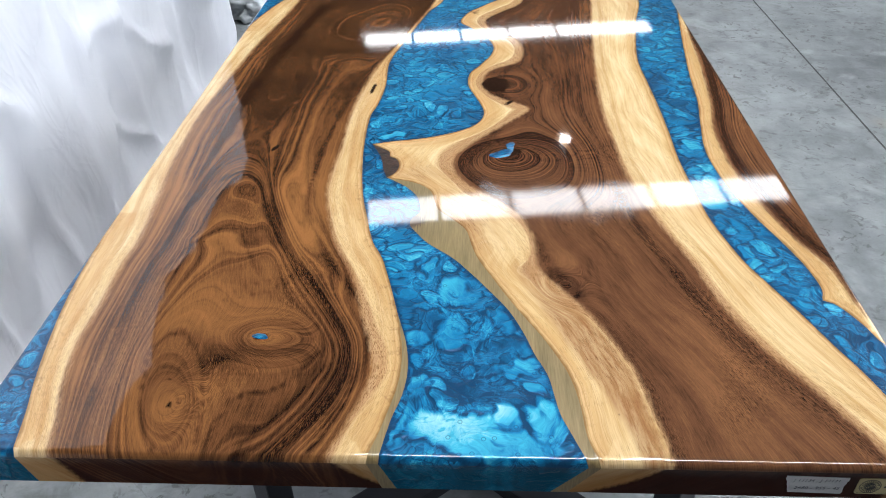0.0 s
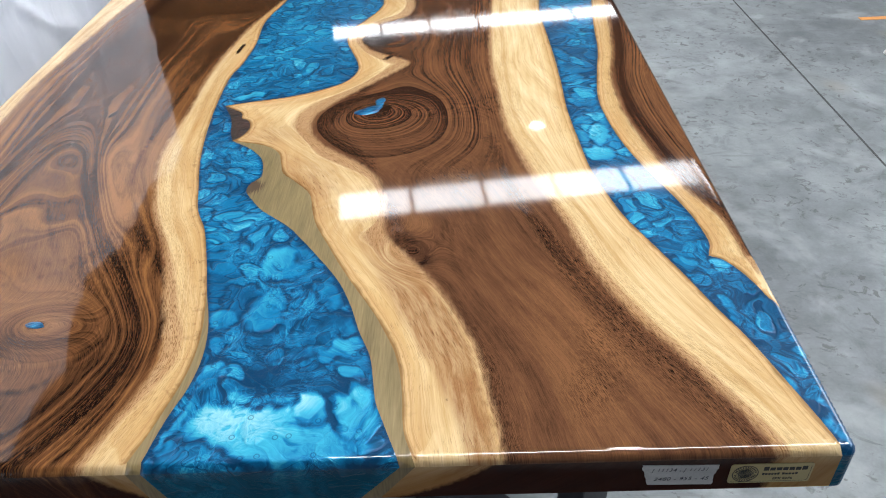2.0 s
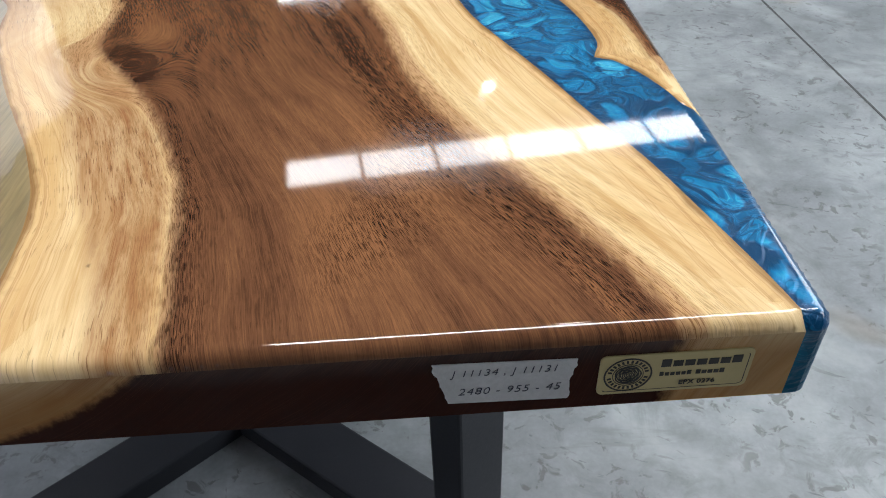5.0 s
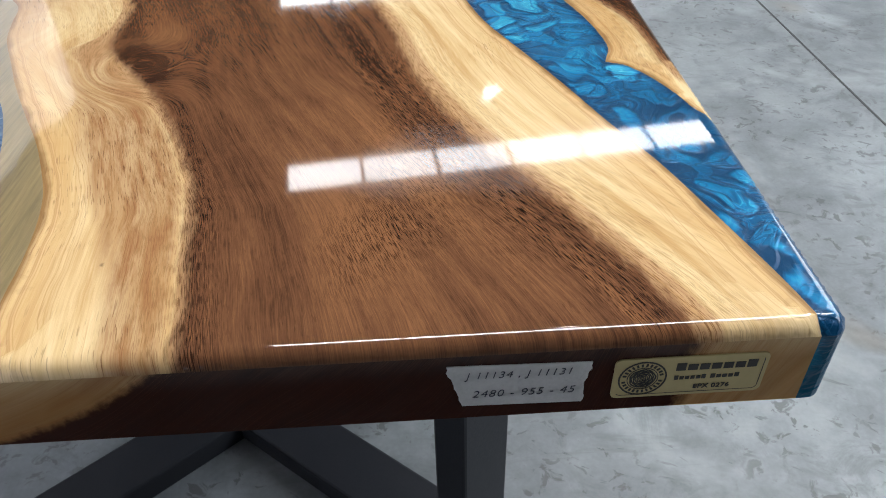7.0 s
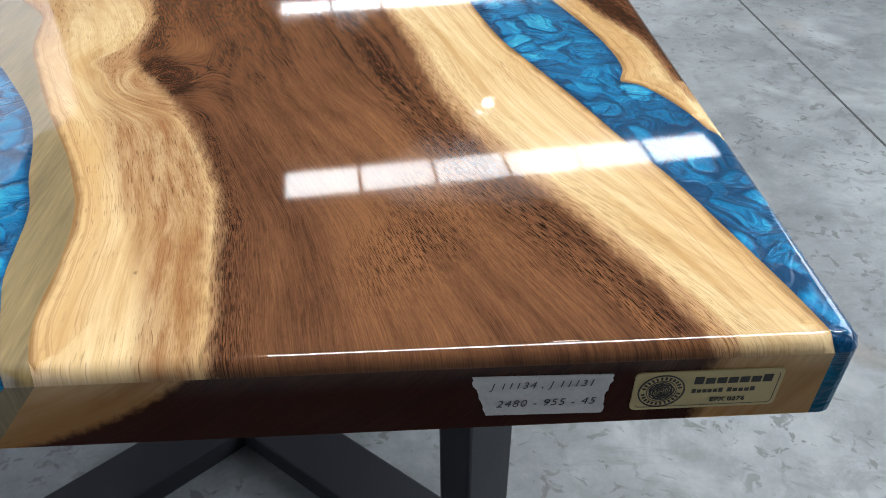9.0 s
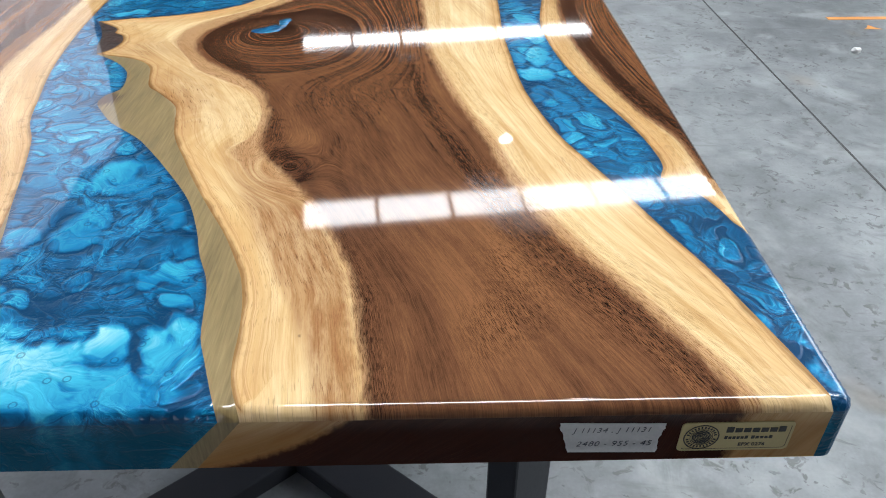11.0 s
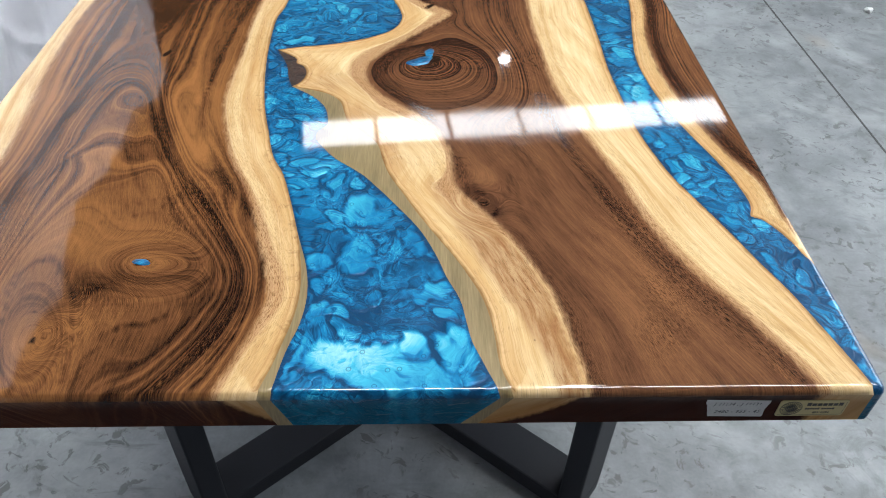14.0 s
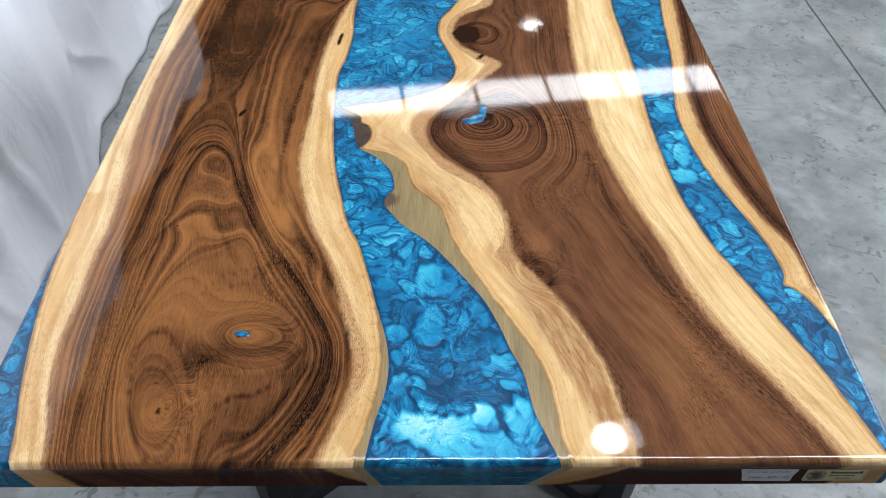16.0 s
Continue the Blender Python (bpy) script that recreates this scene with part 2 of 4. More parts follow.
    col = n.ramp(t, [(0.00, (0.001, 0.044, 0.115)), (0.16, (0.002, 0.098, 0.225)), (0.34, (0.004, 0.190, 0.390)), (0.58, (0.048, 0.420, 0.590)), (0.92, (0.44, 0.75, 0.77))])
    col = n.mix(n.mul(ring, 0.55), col, (0.002, 0.05, 0.14))
    # the end face is mixed towards an even dark teal
    col = n.mix(n.mul(n.attr("side_dark"), 0.70), col, (0.001, 0.085, 0.145))
    relief = n.add(n.mul(t, 1.0), n.mul(big, 0.35), n.mul(dome, 0.4))
    n.surface(Base_Color=col, Metallic=n.math("SUBTRACT", 0.10, n.mul(n.attr("side_dark"), 0.10)), Roughness=0.36, Specular_IOR_Level=n.math("SUBTRACT", 0.15, n.mul(n.attr("side_dark"), 0.12)), Normal=n.bump(relief, 0.30, 0.006))
    lacquer(n)
    return n.mat


M["resin"] = resin()


def veiled():
    n = Nodes("wood_under_resin")
    p = n.place()
    fibre = n.noise(n.scaled(p, (620.0, 30.0, 60.0)), 1.0, 3.0, 0.6)
    broad = n.noise(n.scaled(p, (70.0, 9.0, 14.0)), 1.0, 3.0)
    col = n.ramp(n.add(n.mul(fibre, 0.5), n.mul(broad, 0.5)), [(0.3, (0.130, 0.085, 0.032)), (0.52, (0.235, 0.165, 0.066)), (0.72, (0.33, 0.235, 0.105))])
    # a dark splintered tip where bark still clings
    away = n.put("ShaderNodeVectorMath", {"operation": "DISTANCE"}, i0=p, i1=(-0.064, 0.402, TOP)).outputs["Value"]
    tip = n.math("SUBTRACT", 1.0, n.smooth(n.add(away, n.mul(n.math("SUBTRACT", fibre, 0.5), 0.030)), 0.010, 0.020))
    col = n.mix(n.mul(tip, 0.85), col, (0.050, 0.020, 0.010))
    n.surface(Base_Color=col, Roughness=0.5, Normal=n.bump(fibre, 0.3, 0.0006))
    lacquer(n)
    return n.mat


M["veiled"] = veiled()


def bark():
    n = Nodes("bark_pocket")
    p = n.place()
    v = n.noise(p, 90.0, 4.0, 0.6)
    n.surface(Base_Color=n.ramp(v, [(0.3, (0.008, 0.004, 0.003)), (0.7, (0.060, 0.024, 0.011))]), Roughness=0.5, Normal=n.bump(v, 0.6, 0.003))
    lacquer(n)
    return n.mat


M["bark"] = bark()


def concrete():
    n = Nodes("polished_concrete")
    p = n.place()
    a = n.noise(p, 1.3, 5.0, 0.6)
    b = n.noise(p, 9.0, 5.0, 0.65)
    c = n.noise(p, 140.0, 2.0)
    scuff = n.smooth(n.noise(p, 7.0, 6.0, 0.68, warp=1.6), 0.50, 0.68)
    spots = n.mul(n.smooth(n.noise(p, 30.0, 4.0, 0.6, warp=0.8), 0.565, 0.64), n.smooth(n.noise(p, 4.0, 2.0), 0.40, 0.56))
    drag = n.mul(n.smooth(n.noise(n.scaled(p, (5.0, 26.0, 1.0)), 1.0, 4.0, 0.6, warp=0.7), 0.55, 0.68), n.smooth(n.noise(p, 1.7, 2.0), 0.45, 0.58))
    t = n.add(n.mul(n.math("SUBTRACT", a, 0.5), 0.9), n.mul(n.math("SUBTRACT", b, 0.5), 0.6), n.mul(c, 0.10), 0.48)
    col = n.ramp(t, [(0.30, (0.092, 0.099, 0.104)), (0.52, (0.180, 0.191, 0.199)), (0.75, (0.29, 0.305, 0.315))])
    col = n.mix(n.mul(scuff, 0.50), col, (0.085, 0.09, 0.092))
    col = n.mix(n.mul(drag, 0.45), col, (0.10, 0.104, 0.105))
    col = n.mix(n.mul(spots, 0.7), col, (0.07, 0.068, 0.066))
    tilt = n.put("ShaderNodeVectorRotate", {"rotation_type": "Z_AXIS"}, Vector=p, Angle=0.5).outputs[0]
    chips = n.mul(n.smooth(n.noise(n.scaled(tilt, (13.0, 32.0, 1.0)), 1.0, 4.0, 0.65, warp=0.9), 0.62, 0.68), n.smooth(n.noise(p, 3.1, 2.0), 0.36, 0.50))
    col = n.mix(n.mul(chips, 0.65), col, (0.055, 0.056, 0.058))
    bloom = n.smooth(n.noise(p, 3.4, 4.0, 0.6, warp=0.5), 0.54, 0.70)
    col = n.mix(n.mul(bloom, 0.45), col, (0.36, 0.375, 0.385))
    rust = n.smooth(n.noise(p, 2.1, 2.0), 0.66, 0.74)
    col = n.mix(n.mul(rust, 0.35), col, (0.22, 0.15, 0.08))
    n.surface(Base_Color=col, Roughness=n.add(0.30, n.mul(b, 0.35)), Normal=n.bump(n.add(b, n.mul(c, 0.2)), 0.15, 0.003))
    return n.mat


M["concrete"] = concrete()


def plain(name, color, rough=0.6, metal=0.0, vary=0.12, scale=30.0, bump=0.1):
    n = Nodes(name)
    v = n.noise(n.place(), scale, 4.0, 0.6)
    big = n.noise(n.place(), scale / 12.0, 3.0)
    t = n.add(n.mul(v, 0.5), n.mul(big, 0.5))
    n.surface(Base_Color=n.ramp(t, [(0.25, tuple(c * (1 - vary) for c in color)), (0.75, tuple(min(1.0, c * (1 + vary)) for c in color))]), Roughness=n.add(rough - 0.08, n.mul(v, 0.16)), Metallic=metal, Normal=n.bump(v, bump, 0.002))
    return n.mat




def cloth():
    """Thin cotton with soft creases in all directions and a fine weave."""
    n = Nodes("white_cotton_sheet")
    p = n.place()
    crease = lambda v, k: n.math("SUBTRACT", 1.0, n.math("ABSOLUTE", n.mul(n.math("SUBTRACT", v, 0.5), k), clamp=True), clamp=True)
    long_folds = crease(n.noise(n.scaled(p, (1.0, 5.0, 1.6)), 1.0, 3.0, 0.55, warp=0.8), 9.0)
    short_folds = n.mul(crease(n.noise(p, 7.0, 3.0, 0.6, warp=0.6), 12.0), n.smooth(n.noise(p, 2.3, 2.0), 0.42, 0.60))
    weave = n.noise(p, 420.0, 2.0)
    col = n.ramp(n.noise(p, 3.0, 4.0, 0.6), [(0.3, (0.79, 0.79, 0.845)), (0.7, (0.86, 0.86, 0.905))])
    relief = n.add(n.mul(long_folds, 1.0), n.mul(short_folds, 0.35), n.mul(weave, 0.02), n.mul(n.noise(p, 1.4, 3.0), 2.0))
    n.surface(Base_Color=col, Roughness=0.85, Specular_IOR_Level=0.2, Normal=n.bump(relief, 0.16, 0.016))
    return n.mat


M["cloth"] = cloth()
M["steel"] = plain("dark_powder_coated_steel", (0.022, 0.023, 0.027), 0.5, vary=0.10, scale=220.0, bump=0.10)
M["steel"].node_tree.nodes["Principled BSDF"].inputs["Specular IOR Level"].default_value = 0.13
M["hall"] = plain("hall_cladding", (0.13, 0.135, 0.14), 0.7, vary=0.10, scale=4.0)
M["ceiling"] = plain("hall_ceiling", (0.045, 0.047, 0.052), 0.7, vary=0.15, scale=3.0)
M["frame"] = plain("lamp_housing", (0.30, 0.31, 0.32), 0.5)
M["tape"] = plain("paper_masking_tape", (0.60, 0.58, 0.57), 0.75, vary=0.14, scale=500.0, bump=0.35)
M["gold"] = plain("brass_sticker", (0.50, 0.40, 0.19), 0.35, metal=0.35, vary=0.06, scale=300.0)
M["ink"] = plain("black_ink", (0.025, 0.02, 0.016), 0.55)
M["pen"] = plain("pen_ink", (0.03, 0.03, 0.05), 0.6)
M["orange"] = plain("orange_floor_paint", (0.62, 0.25, 0.06), 0.6, vary=0.25)
M["paper"] = plain("white_paper", (0.75, 0.75, 0.74), 0.8)
M["groove"] = plain("joint_filler", (0.07, 0.07, 0.068), 0.9)


def glow(name, color, power):
    n = Nodes(name)
    n.surface(Base_Color=(0.8, 0.8, 0.8), Emission_Color=color, Emission_Strength=power)
    return n.mat


M["panel"] = glow("translucent_roof_sheet", (0.93, 0.96, 1.0), PANEL_POWER)
M["near_panel"] = glow("bright_roof_sheet", (0.93, 0.97, 1.0), NEAR_POWER)
M["lamp"] = glow("lamp_glass", (1.0, 0.98, 0.95), LAMP_POWER)


# ---- mesh helpers ----
def mesh_ob(name, verts, faces, mat, parent=None, label="", smooth=False):
    me = bpy.data.meshes.new(name)
    me.from_pydata([tuple(v) for v in verts], [], faces)
    me.materials.append(mat)
    if smooth:
        me.polygons.foreach_set("use_smooth", [True] * len(me.polygons))
    me.update()
    ob = new(name, me)
    if parent:
        ob.parent = parent
    return tagged(ob, label) if label else ob


def part(name, bm, mat, parent=None, label="", smooth=False):
    me = bpy.data.meshes.new(name)
    bm.to_mesh(me)
    bm.free()
    me.materials.append(mat)
    if smooth:
        me.polygons.foreach_set("use_smooth", [True] * len(me.polygons))
    ob = new(name, me)
    if parent:
        ob.parent = parent
    return tagged(ob, label) if label else ob


def box_bm(x0, x1, y0, y1, z0, z1, bevel=0.0, m=None):
    bm = bmesh.new()
    bmesh.ops.create_cube(bm, size=1, matrix=Matrix.Translation(((x0 + x1) / 2, (y0 + y1) / 2, (z0 + z1) / 2)) @ Matrix.Diagonal((x1 - x0, y1 - y0, z1 - z0, 1)))
    if bevel:
        bmesh.ops.bevel(bm, geom=bm.edges[:], offset=bevel, segments=2, affect="EDGES", profile=0.5)
    if m is not None:
        bm.transform(m)
    return bm


def root(name, label, category, group="", kind="", at=(0, 0, 0)):
    ob = new(name)
    ob.location = at
    ob.empty_display_size = 0.1
    return tagged(ob, label, category, group, kind)


# ---- the hall ----
def hall():
    x0, x1, y0, y1 = -9.0, WALL_E, -9.0, 24.0
    fl = part("floor", box_bm(x0, x1 + 0.4, y0, y1, -0.2, 0.0), M["concrete"])
    tagged(fl, "grey polished concrete floor with scuffs and stains", "floor", kind="structure")
    for nm, b in (("wall_west", (x0 - 0.2, x0, y0, y1)), ("wall_south", (x0, x1, y0 - 0.2, y0)), ("wall_north", (x0, x1, y1, y1 + 0.2))):
        tagged(part(nm, box_bm(*b, -0.2, CEIL), M["hall"]), "plain grey clad wall of the hall", "wall", kind="structure")
    bm = bmesh.new()
    for ya, yb, za, zb in ((y0, WIN_Y0, -0.2, CEIL), (WIN_Y1, y1, -0.2, CEIL), (WIN_Y0, WIN_Y1, WIN_Z1, CEIL), (WIN_Y0, WIN_Y1, -0.2, WIN_Z0)):
        bmesh.ops.create_cube(bm, size=1, matrix=Matrix.Translation((x1 + 0.1, (ya + yb) / 2, (za + zb) / 2)) @ Matrix.Diagonal((0.2, yb - ya, zb - za, 1)))
    tagged(part("wall_east", bm, M["hall"]), "grey clad hall wall with one wide high window opening", "wall", kind="structure")
    tagged(part("ceiling", box_bm(x0 - 0.2, x1 + 0.2, y0 - 0.2, y1 + 0.2, CEIL, CEIL + 0.2), M["ceiling"]), "dark grey sheet ceiling of the hall", "ceiling", kind="structure")
    for b in ((x0, 1.486, 3.630, 3.636), (1.494, x1, 3.630, 3.636)):
        tagged(part("floor_joint", box_bm(*b, -0.01, 0.0012), M["groove"]), "thin dark saw-cut joint in the concrete floor", "floor joint", kind="structure")
    tagged(part("floor_joint", box_bm(1.487, 1.493, y0, y1, -0.01, 0.0012), M["groove"]), "thin dark saw-cut joint in the concrete floor", "floor joint", kind="structure")


hall()


def roof_light(x, y, turn, length, width, glass):
    r = root("roof_light", "bright white rectangular light panel in the hall ceiling", "ceiling light", "rows of ceiling lights", at=(x, y, CEIL))
    r.rotation_euler = (0, 0, turn)
    hl, hw = length / 2, width / 2
    part("diffuser", box_bm(-hl, hl, -hw, hw, -0.06, -0.03), glass, r)
    for b in ((-hl - 0.03, hl + 0.03, hw, hw + 0.03), (-hl - 0.03, hl + 0.03, -hw - 0.03, -hw), (-hl - 0.03, -hl, -hw, hw), (hl, hl + 0.03, -hw, hw)):
        part("frame", box_bm(*b, -0.07, 0.0), M["frame"], r)


def roof_rows():
    ux, uy = math.cos(0.118), math.sin(0.118)
    step = 1.28
    for sx, sy, count in ((-1.90, 10.32, 6), (-2.95, 18.45, 6), (-1.2, 1.6, 5)):
        for i in range(count):
            d = (i + 0.5) * step
            roof_light(sx + ux * d, sy + uy * d, 0.118, step - 0.07, 0.76 if sy > 5 else 0.60, M["near_panel"] if sy < 5 else M["panel"])


roof_rows()


def high_bay(x, y, radius, name):
    r = root("high_bay_lamp", name, "ceiling lamp", "high-bay lamps", at=(x, y, CEIL - 0.35))
    bm = bmesh.new()
    bmesh.ops.create_cone(bm, cap_ends=False, segments=28, radius1=radius * 1.12, radius2=radius * 0.45, depth=0.25, matrix=Matrix.Translation((0, 0, 0.125)))
    part("reflector", bm, M["frame"], r, smooth=True)
    bm = bmesh.new()
    bmesh.ops.create_cone(bm, cap_ends=True, segments=28, radius1=radius, radius2=radius, depth=0.03, matrix=Matrix.Translation((0, 0, 0.02)))
    part("lens", bm, M["lamp"], r)
    part("stem", box_bm(-0.02, 0.02, -0.02, 0.02, 0.25, 0.35), M["frame"], r)


high_bay(1.82, 3.72, 0.16, "bright round high-bay lamp hanging from the hall ceiling")
high_bay(1.75, 12.5, 0.095, "small bright high-bay lamp hanging from the hall ceiling")


def dust_sheet():
    """A sheet that falls in folds to the floor and turns back over the top of what it covers."""
    rnd = random.Random(4)
    nu, nv = 420, 130
    ys = np.linspace(-1.6, 2.72, nu)
    verts, faces = [], []
    ph = [rnd.uniform(0, 6.28) for _ in range(8)]
    for j in range(nv + 1):
        h = min(1.0, j / (nv - 26))
        over = max(0.0, (j - (nv - 26)) / 26)
        for i, y in enumerate(ys):
            high = 1.93 - 0.55 * min(1.0, max(0.0, (0.5 - y) / 1.6)) + 0.035 * math.sin(2.6 * y + 1.0) + 0.02 * math.sin(7.3 * y)
            z = 0.004 + high * h
            f = 0.0
            for k, (wl, am) in enumerate(((1.3, 0.020), (0.62, 0.018), (0.31, 0.013), (0.17, 0.007))):
                f += am * (1.25 - 0.45 * h) * math.sin(6.283 * (y + 0.06 * math.sin(2.2 * h + k)) / wl + ph[k])
            f += 0.010 * noise.noise(Vector((y * 3.0, z * 2.5, 1.7))) + 0.003 * noise.noise(Vector((y * 14.0, z * 9.0, 4.1)))
            f += (1 - 0.6 * h) * (0.030 * math.exp(-((y - 2.50) / 0.07) ** 2) - 0.030 * math.exp(-((y - 2.30) / 0.05) ** 2) - 0.040 * math.exp(-((y - 1.86) / 0.06) ** 2))
            cr = noise.noise(Vector((y * 2.2 + z * 1.4, z * 1.7 - y * 0.8, 9.0)))
            f += 0.014 * math.exp(-(cr / 0.06) ** 2) + 0.016 * abs(noise.noise(Vector((y * 5.0 - z * 3.0, z * 4.0, 2.0))))
            if z < 0.25:
                f *= 0.30 + 0.70 * z / 0.25
            lean = 0.05 * h
            k = min(1.0, max(0.0, (1.60 - y) / 0.40))
            x = -1.070 + 0.9 * f - lean + 0.060 * k * k * (3 - 2 * k) * (1 - 0.4 * h)
            if over > 0:
                x -= 0.75 * over + 0.02
                z += 0.03 * math.sin(3.14 * over) + 0.4 * f
            verts.append((x, y, z))
    for j in range(nv):
        for i in range(nu - 1):
            a = j * nu + i
            faces.append((a, a + 1, a + nu + 1, a + nu))
    ob = mesh_ob("dust_sheet", verts, faces, M["cloth"], smooth=True)
    mod = ob.modifiers.new("thick", "SOLIDIFY")
    mod.thickness = 0.003
    tagged(ob, "white cotton dust sheet hanging in soft folds to the floor", "sheet")


dust_sheet()


# ---- curves of the slabs ----
def spline(points, step=0.006):
    """A smooth curve through the control points, sampled evenly."""
    p = [np.array(q, float) for q in points]
    p = [2 * p[0] - p[1]] + p + [2 * p[-1] - p[-2]]
    out = []
    for a, b, c, d in zip(p, p[1:], p[2:], p[3:]):
        k = max(2, int(np.linalg.norm(c - b) / step))
        for t in np.arange(k) / k:
            out.append(0.5 * (2 * b + (c - a) * t + (2 * a - 5 * b + 4 * c - d) * t * t + (3 * b - a - 3 * c + d) * t ** 3))
    out.append(p[-2])
    return np.array(out)


EDGE_A = spline([(-0.429, Y0), (-0.440, 0.050), (-0.452, 0.093), (-0.464, 0.146), (-0.476, 0.214), (-0.484, 0.290), (XL, 0.440)])
EDGE_A2 = spline([(XL, 1.13), (-0.482, 1.20), (-0.465, 1.28), (-0.440, 1.37), (-0.415, 1.52), (-0.43, 1.75), (-0.45, 2.05), (-0.42, 2.28), (-0.40, Y1)])
HEART_B = spline([(-0.389, Y0 - 0.02), (-0.403, 0.043), (-0.419, 0.092), (-0.430, 0.154), (-0.431, 0.223), (-0.435, 0.300), (-0.433, 0.352), (-0.443, 0.458), (-0.456, 0.560), (-0.463, 0.712), (-0.457, 0.84), (-0.448, 0.965), (-0.436, 1.087), (-0.419, 1.208), (-0.404, 1.344), (-0.37, 1.6), (-0.40, 2.0), (-0.35, 2.5)])
HEART_C = spline([(-0.124, Y0 - 0.02), (-0.103, 0.048), (-0.093, 0.083), (-0.087, 0.121), (-0.094, 0.160), (-0.108, 0.203), (-0.121, 0.249), (-0.138, 0.298), (-0.163, 0.351), (-0.181, 0.408), (-0.196, 0.470), (-0.199, 0.537), (-0.196, 0.622), (-0.197, 0.714), (-0.192, 0.80), (-0.178, 0.90), (-0.159, 0.988), (-0.117, 1.149), (-0.076, 1.336), (-0.05, 1.6), (-0.12, 2.0), (-0.10, 2.5)])
RIVER_D0 = spline([(-0.068, Y0), (-0.060, 0.048), (-0.051, 0.083), (-0.048, 0.120), (-0.053, 0.160), (-0.0675, 0.212)])
RIVER_D = spline([(-0.0675, 0.212), (-0.082, 0.268), (-0.097, 0.318), (-0.114, 0.356), (-0.127, 0.408), (-0.141, 0.470), (-0.151, 0.540), (-0.158, 0.622), (-0.160, 0.720), (-0.152, 0.769), (-0.146, 0.850), (-0.149, 0.960), (-0.129, 1.066), (-0.111, 1.149), (-0.085, 1.257), (-0.055, 1.336), (-0.02, 1.55), (-0.08, 1.85), (-0.10, 2.2), (-0.06, Y1)])
SLAB_D = spline([(-0.080, Y0), (-0.071, 0.030), (-0.064, 0.060), (-0.058, 0.090), (-0.0555, 0.120), (-0.058, 0.160), (-0.0675, 0.212)])
RIVER_E = spline([(0.134, Y0), (0.127, 0.018), (0.119, 0.040), (0.112, 0.060), (0.108, 0.085), (0.103, 0.114), (0.091, 0.145), (0.080, 0.180), (0.063, 0.220), (0.033, 0.267), (0.012, 0.297), (-0.006, 0.320), (-0.038, 0.350), (-0.054, 0.372), (-0.066, 0.393), (-0.064, 0.411), (-0.054, 0.425), (-0.058, 0.456), (-0.066, 0.475), (-0.084, 0.497), (-0.111, 0.519)])
BARK_RIVER = spline([(-0.111, 0.519), (-0.119, 0.545), (-0.126, 0.580), (-0.145, 0.624)])
BARK_WOOD = spline([(-0.111, 0.519), (-0.100, 0.532), (-0.095, 0.555), (-0.101, 0.575), (-0.112, 0.584), (-0.116, 0.600), (-0.145, 0.624)], 0.004)
RIVER_F = spline([(-0.145, 0.624), (-0.110, 0.634), (-0.062, 0.644), (-0.015, 0.663), (0.022, 0.690), (0.037, 0.725), (0.035, 0.758), (0.022, 0.804), (0.009, 0.853), (0.012, 0.905), (0.032, 0.946), (0.055, 1.003), (0.058, 1.048), (0.038, 1.112), (0.007, 1.154), (-0.012, 1.189), (0.006, 1.248), (0.046, 1.301), (0.085, 1.36), (0.10, 1.50), (0.04, 1.72), (0.08, 2.0), (0.05, 2.25), (0.11, Y1)])
STRIP_F = spline([(0.146, Y0), (0.138, 0.022), (0.135, 0.042), (0.134, 0.064), (0.131, 0.090), (0.125, 0.117), (0.114, 0.145), (0.101, 0.173), (0.081, 0.209), (0.061, 0.247), (0.047, 0.277), (0.028, 0.318), (0.019, 0.350), (0.011, 0.383), (-0.012, 0.413), (-0.028, 0.431), (-0.035, 0.456), (-0.043, 0.482), (-0.064, 0.502), (-0.111, 0.519)])
HEART_G = spline([(0.219, Y0 - 0.03), (0.215, 0.005), (0.212, 0.033), (0.206, 0.067), (0.200, 0.112), (0.191, 0.143), (0.180, 0.171), (0.160, 0.213), (0.133, 0.255), (0.106, 0.300), (0.103, 0.355), (0.091, 0.406), (0.066, 0.446), (0.029, 0.481), (0.000, 0.518), (-0.011, 0.555), (-0.005, 0.592), (0.028, 0.640), (0.080, 0.700), (0.117, 0.752), (0.080, 0.786), (0.050, 0.812), (0.036, 0.853), (0.043, 0.903), (0.065, 0.931), (0.105, 0.959), (0.119, 1.017), (0.108, 1.079), (0.078, 1.108), (0.050, 1.15), (0.045, 1.20), (0.08, 1.25), (0.13, 1.32), (0.15, 1.5), (0.10, 1.8), (0.14, 2.1), (0.16, 2.52)])
HEART_H = spline([(0.432, Y0 - 0.03), (0.420, 0.007), (0.409, 0.035), (0.392, 0.069), (0.372, 0.108), (0.349, 0.150), (0.330, 0.195), (0.314, 0.246), (0.302, 0.306), (0.277, 0.393), (0.263, 0.460), (0.251, 0.534), (0.247, 0.630), (0.243, 0.730), (0.248, 0.852), (0.258, 0.986), (0.275, 1.16), (0.293, 1.327), (0.31, 1.6), (0.28, 2.0), (0.30, 2.52)])
RIVER_I = spline([(0.4715, Y0), (0.4645, 0.031), (0.453, 0.073), (0.439, 0.121), (0.422, 0.166), (0.404, 0.218), (0.385, 0.268), (0.369, 0.310), (0.359, 0.350), (0.347, 0.417), (0.342, 0.510), (0.340, 0.580), (0.343, 0.670), (0.344, 0.765), (0.343, 0.860), (0.344, 0.980), (0.374, 1.175), (0.405, 1.324), (0.42, 1.6), (0.38, 2.0), (0.40, Y1)])
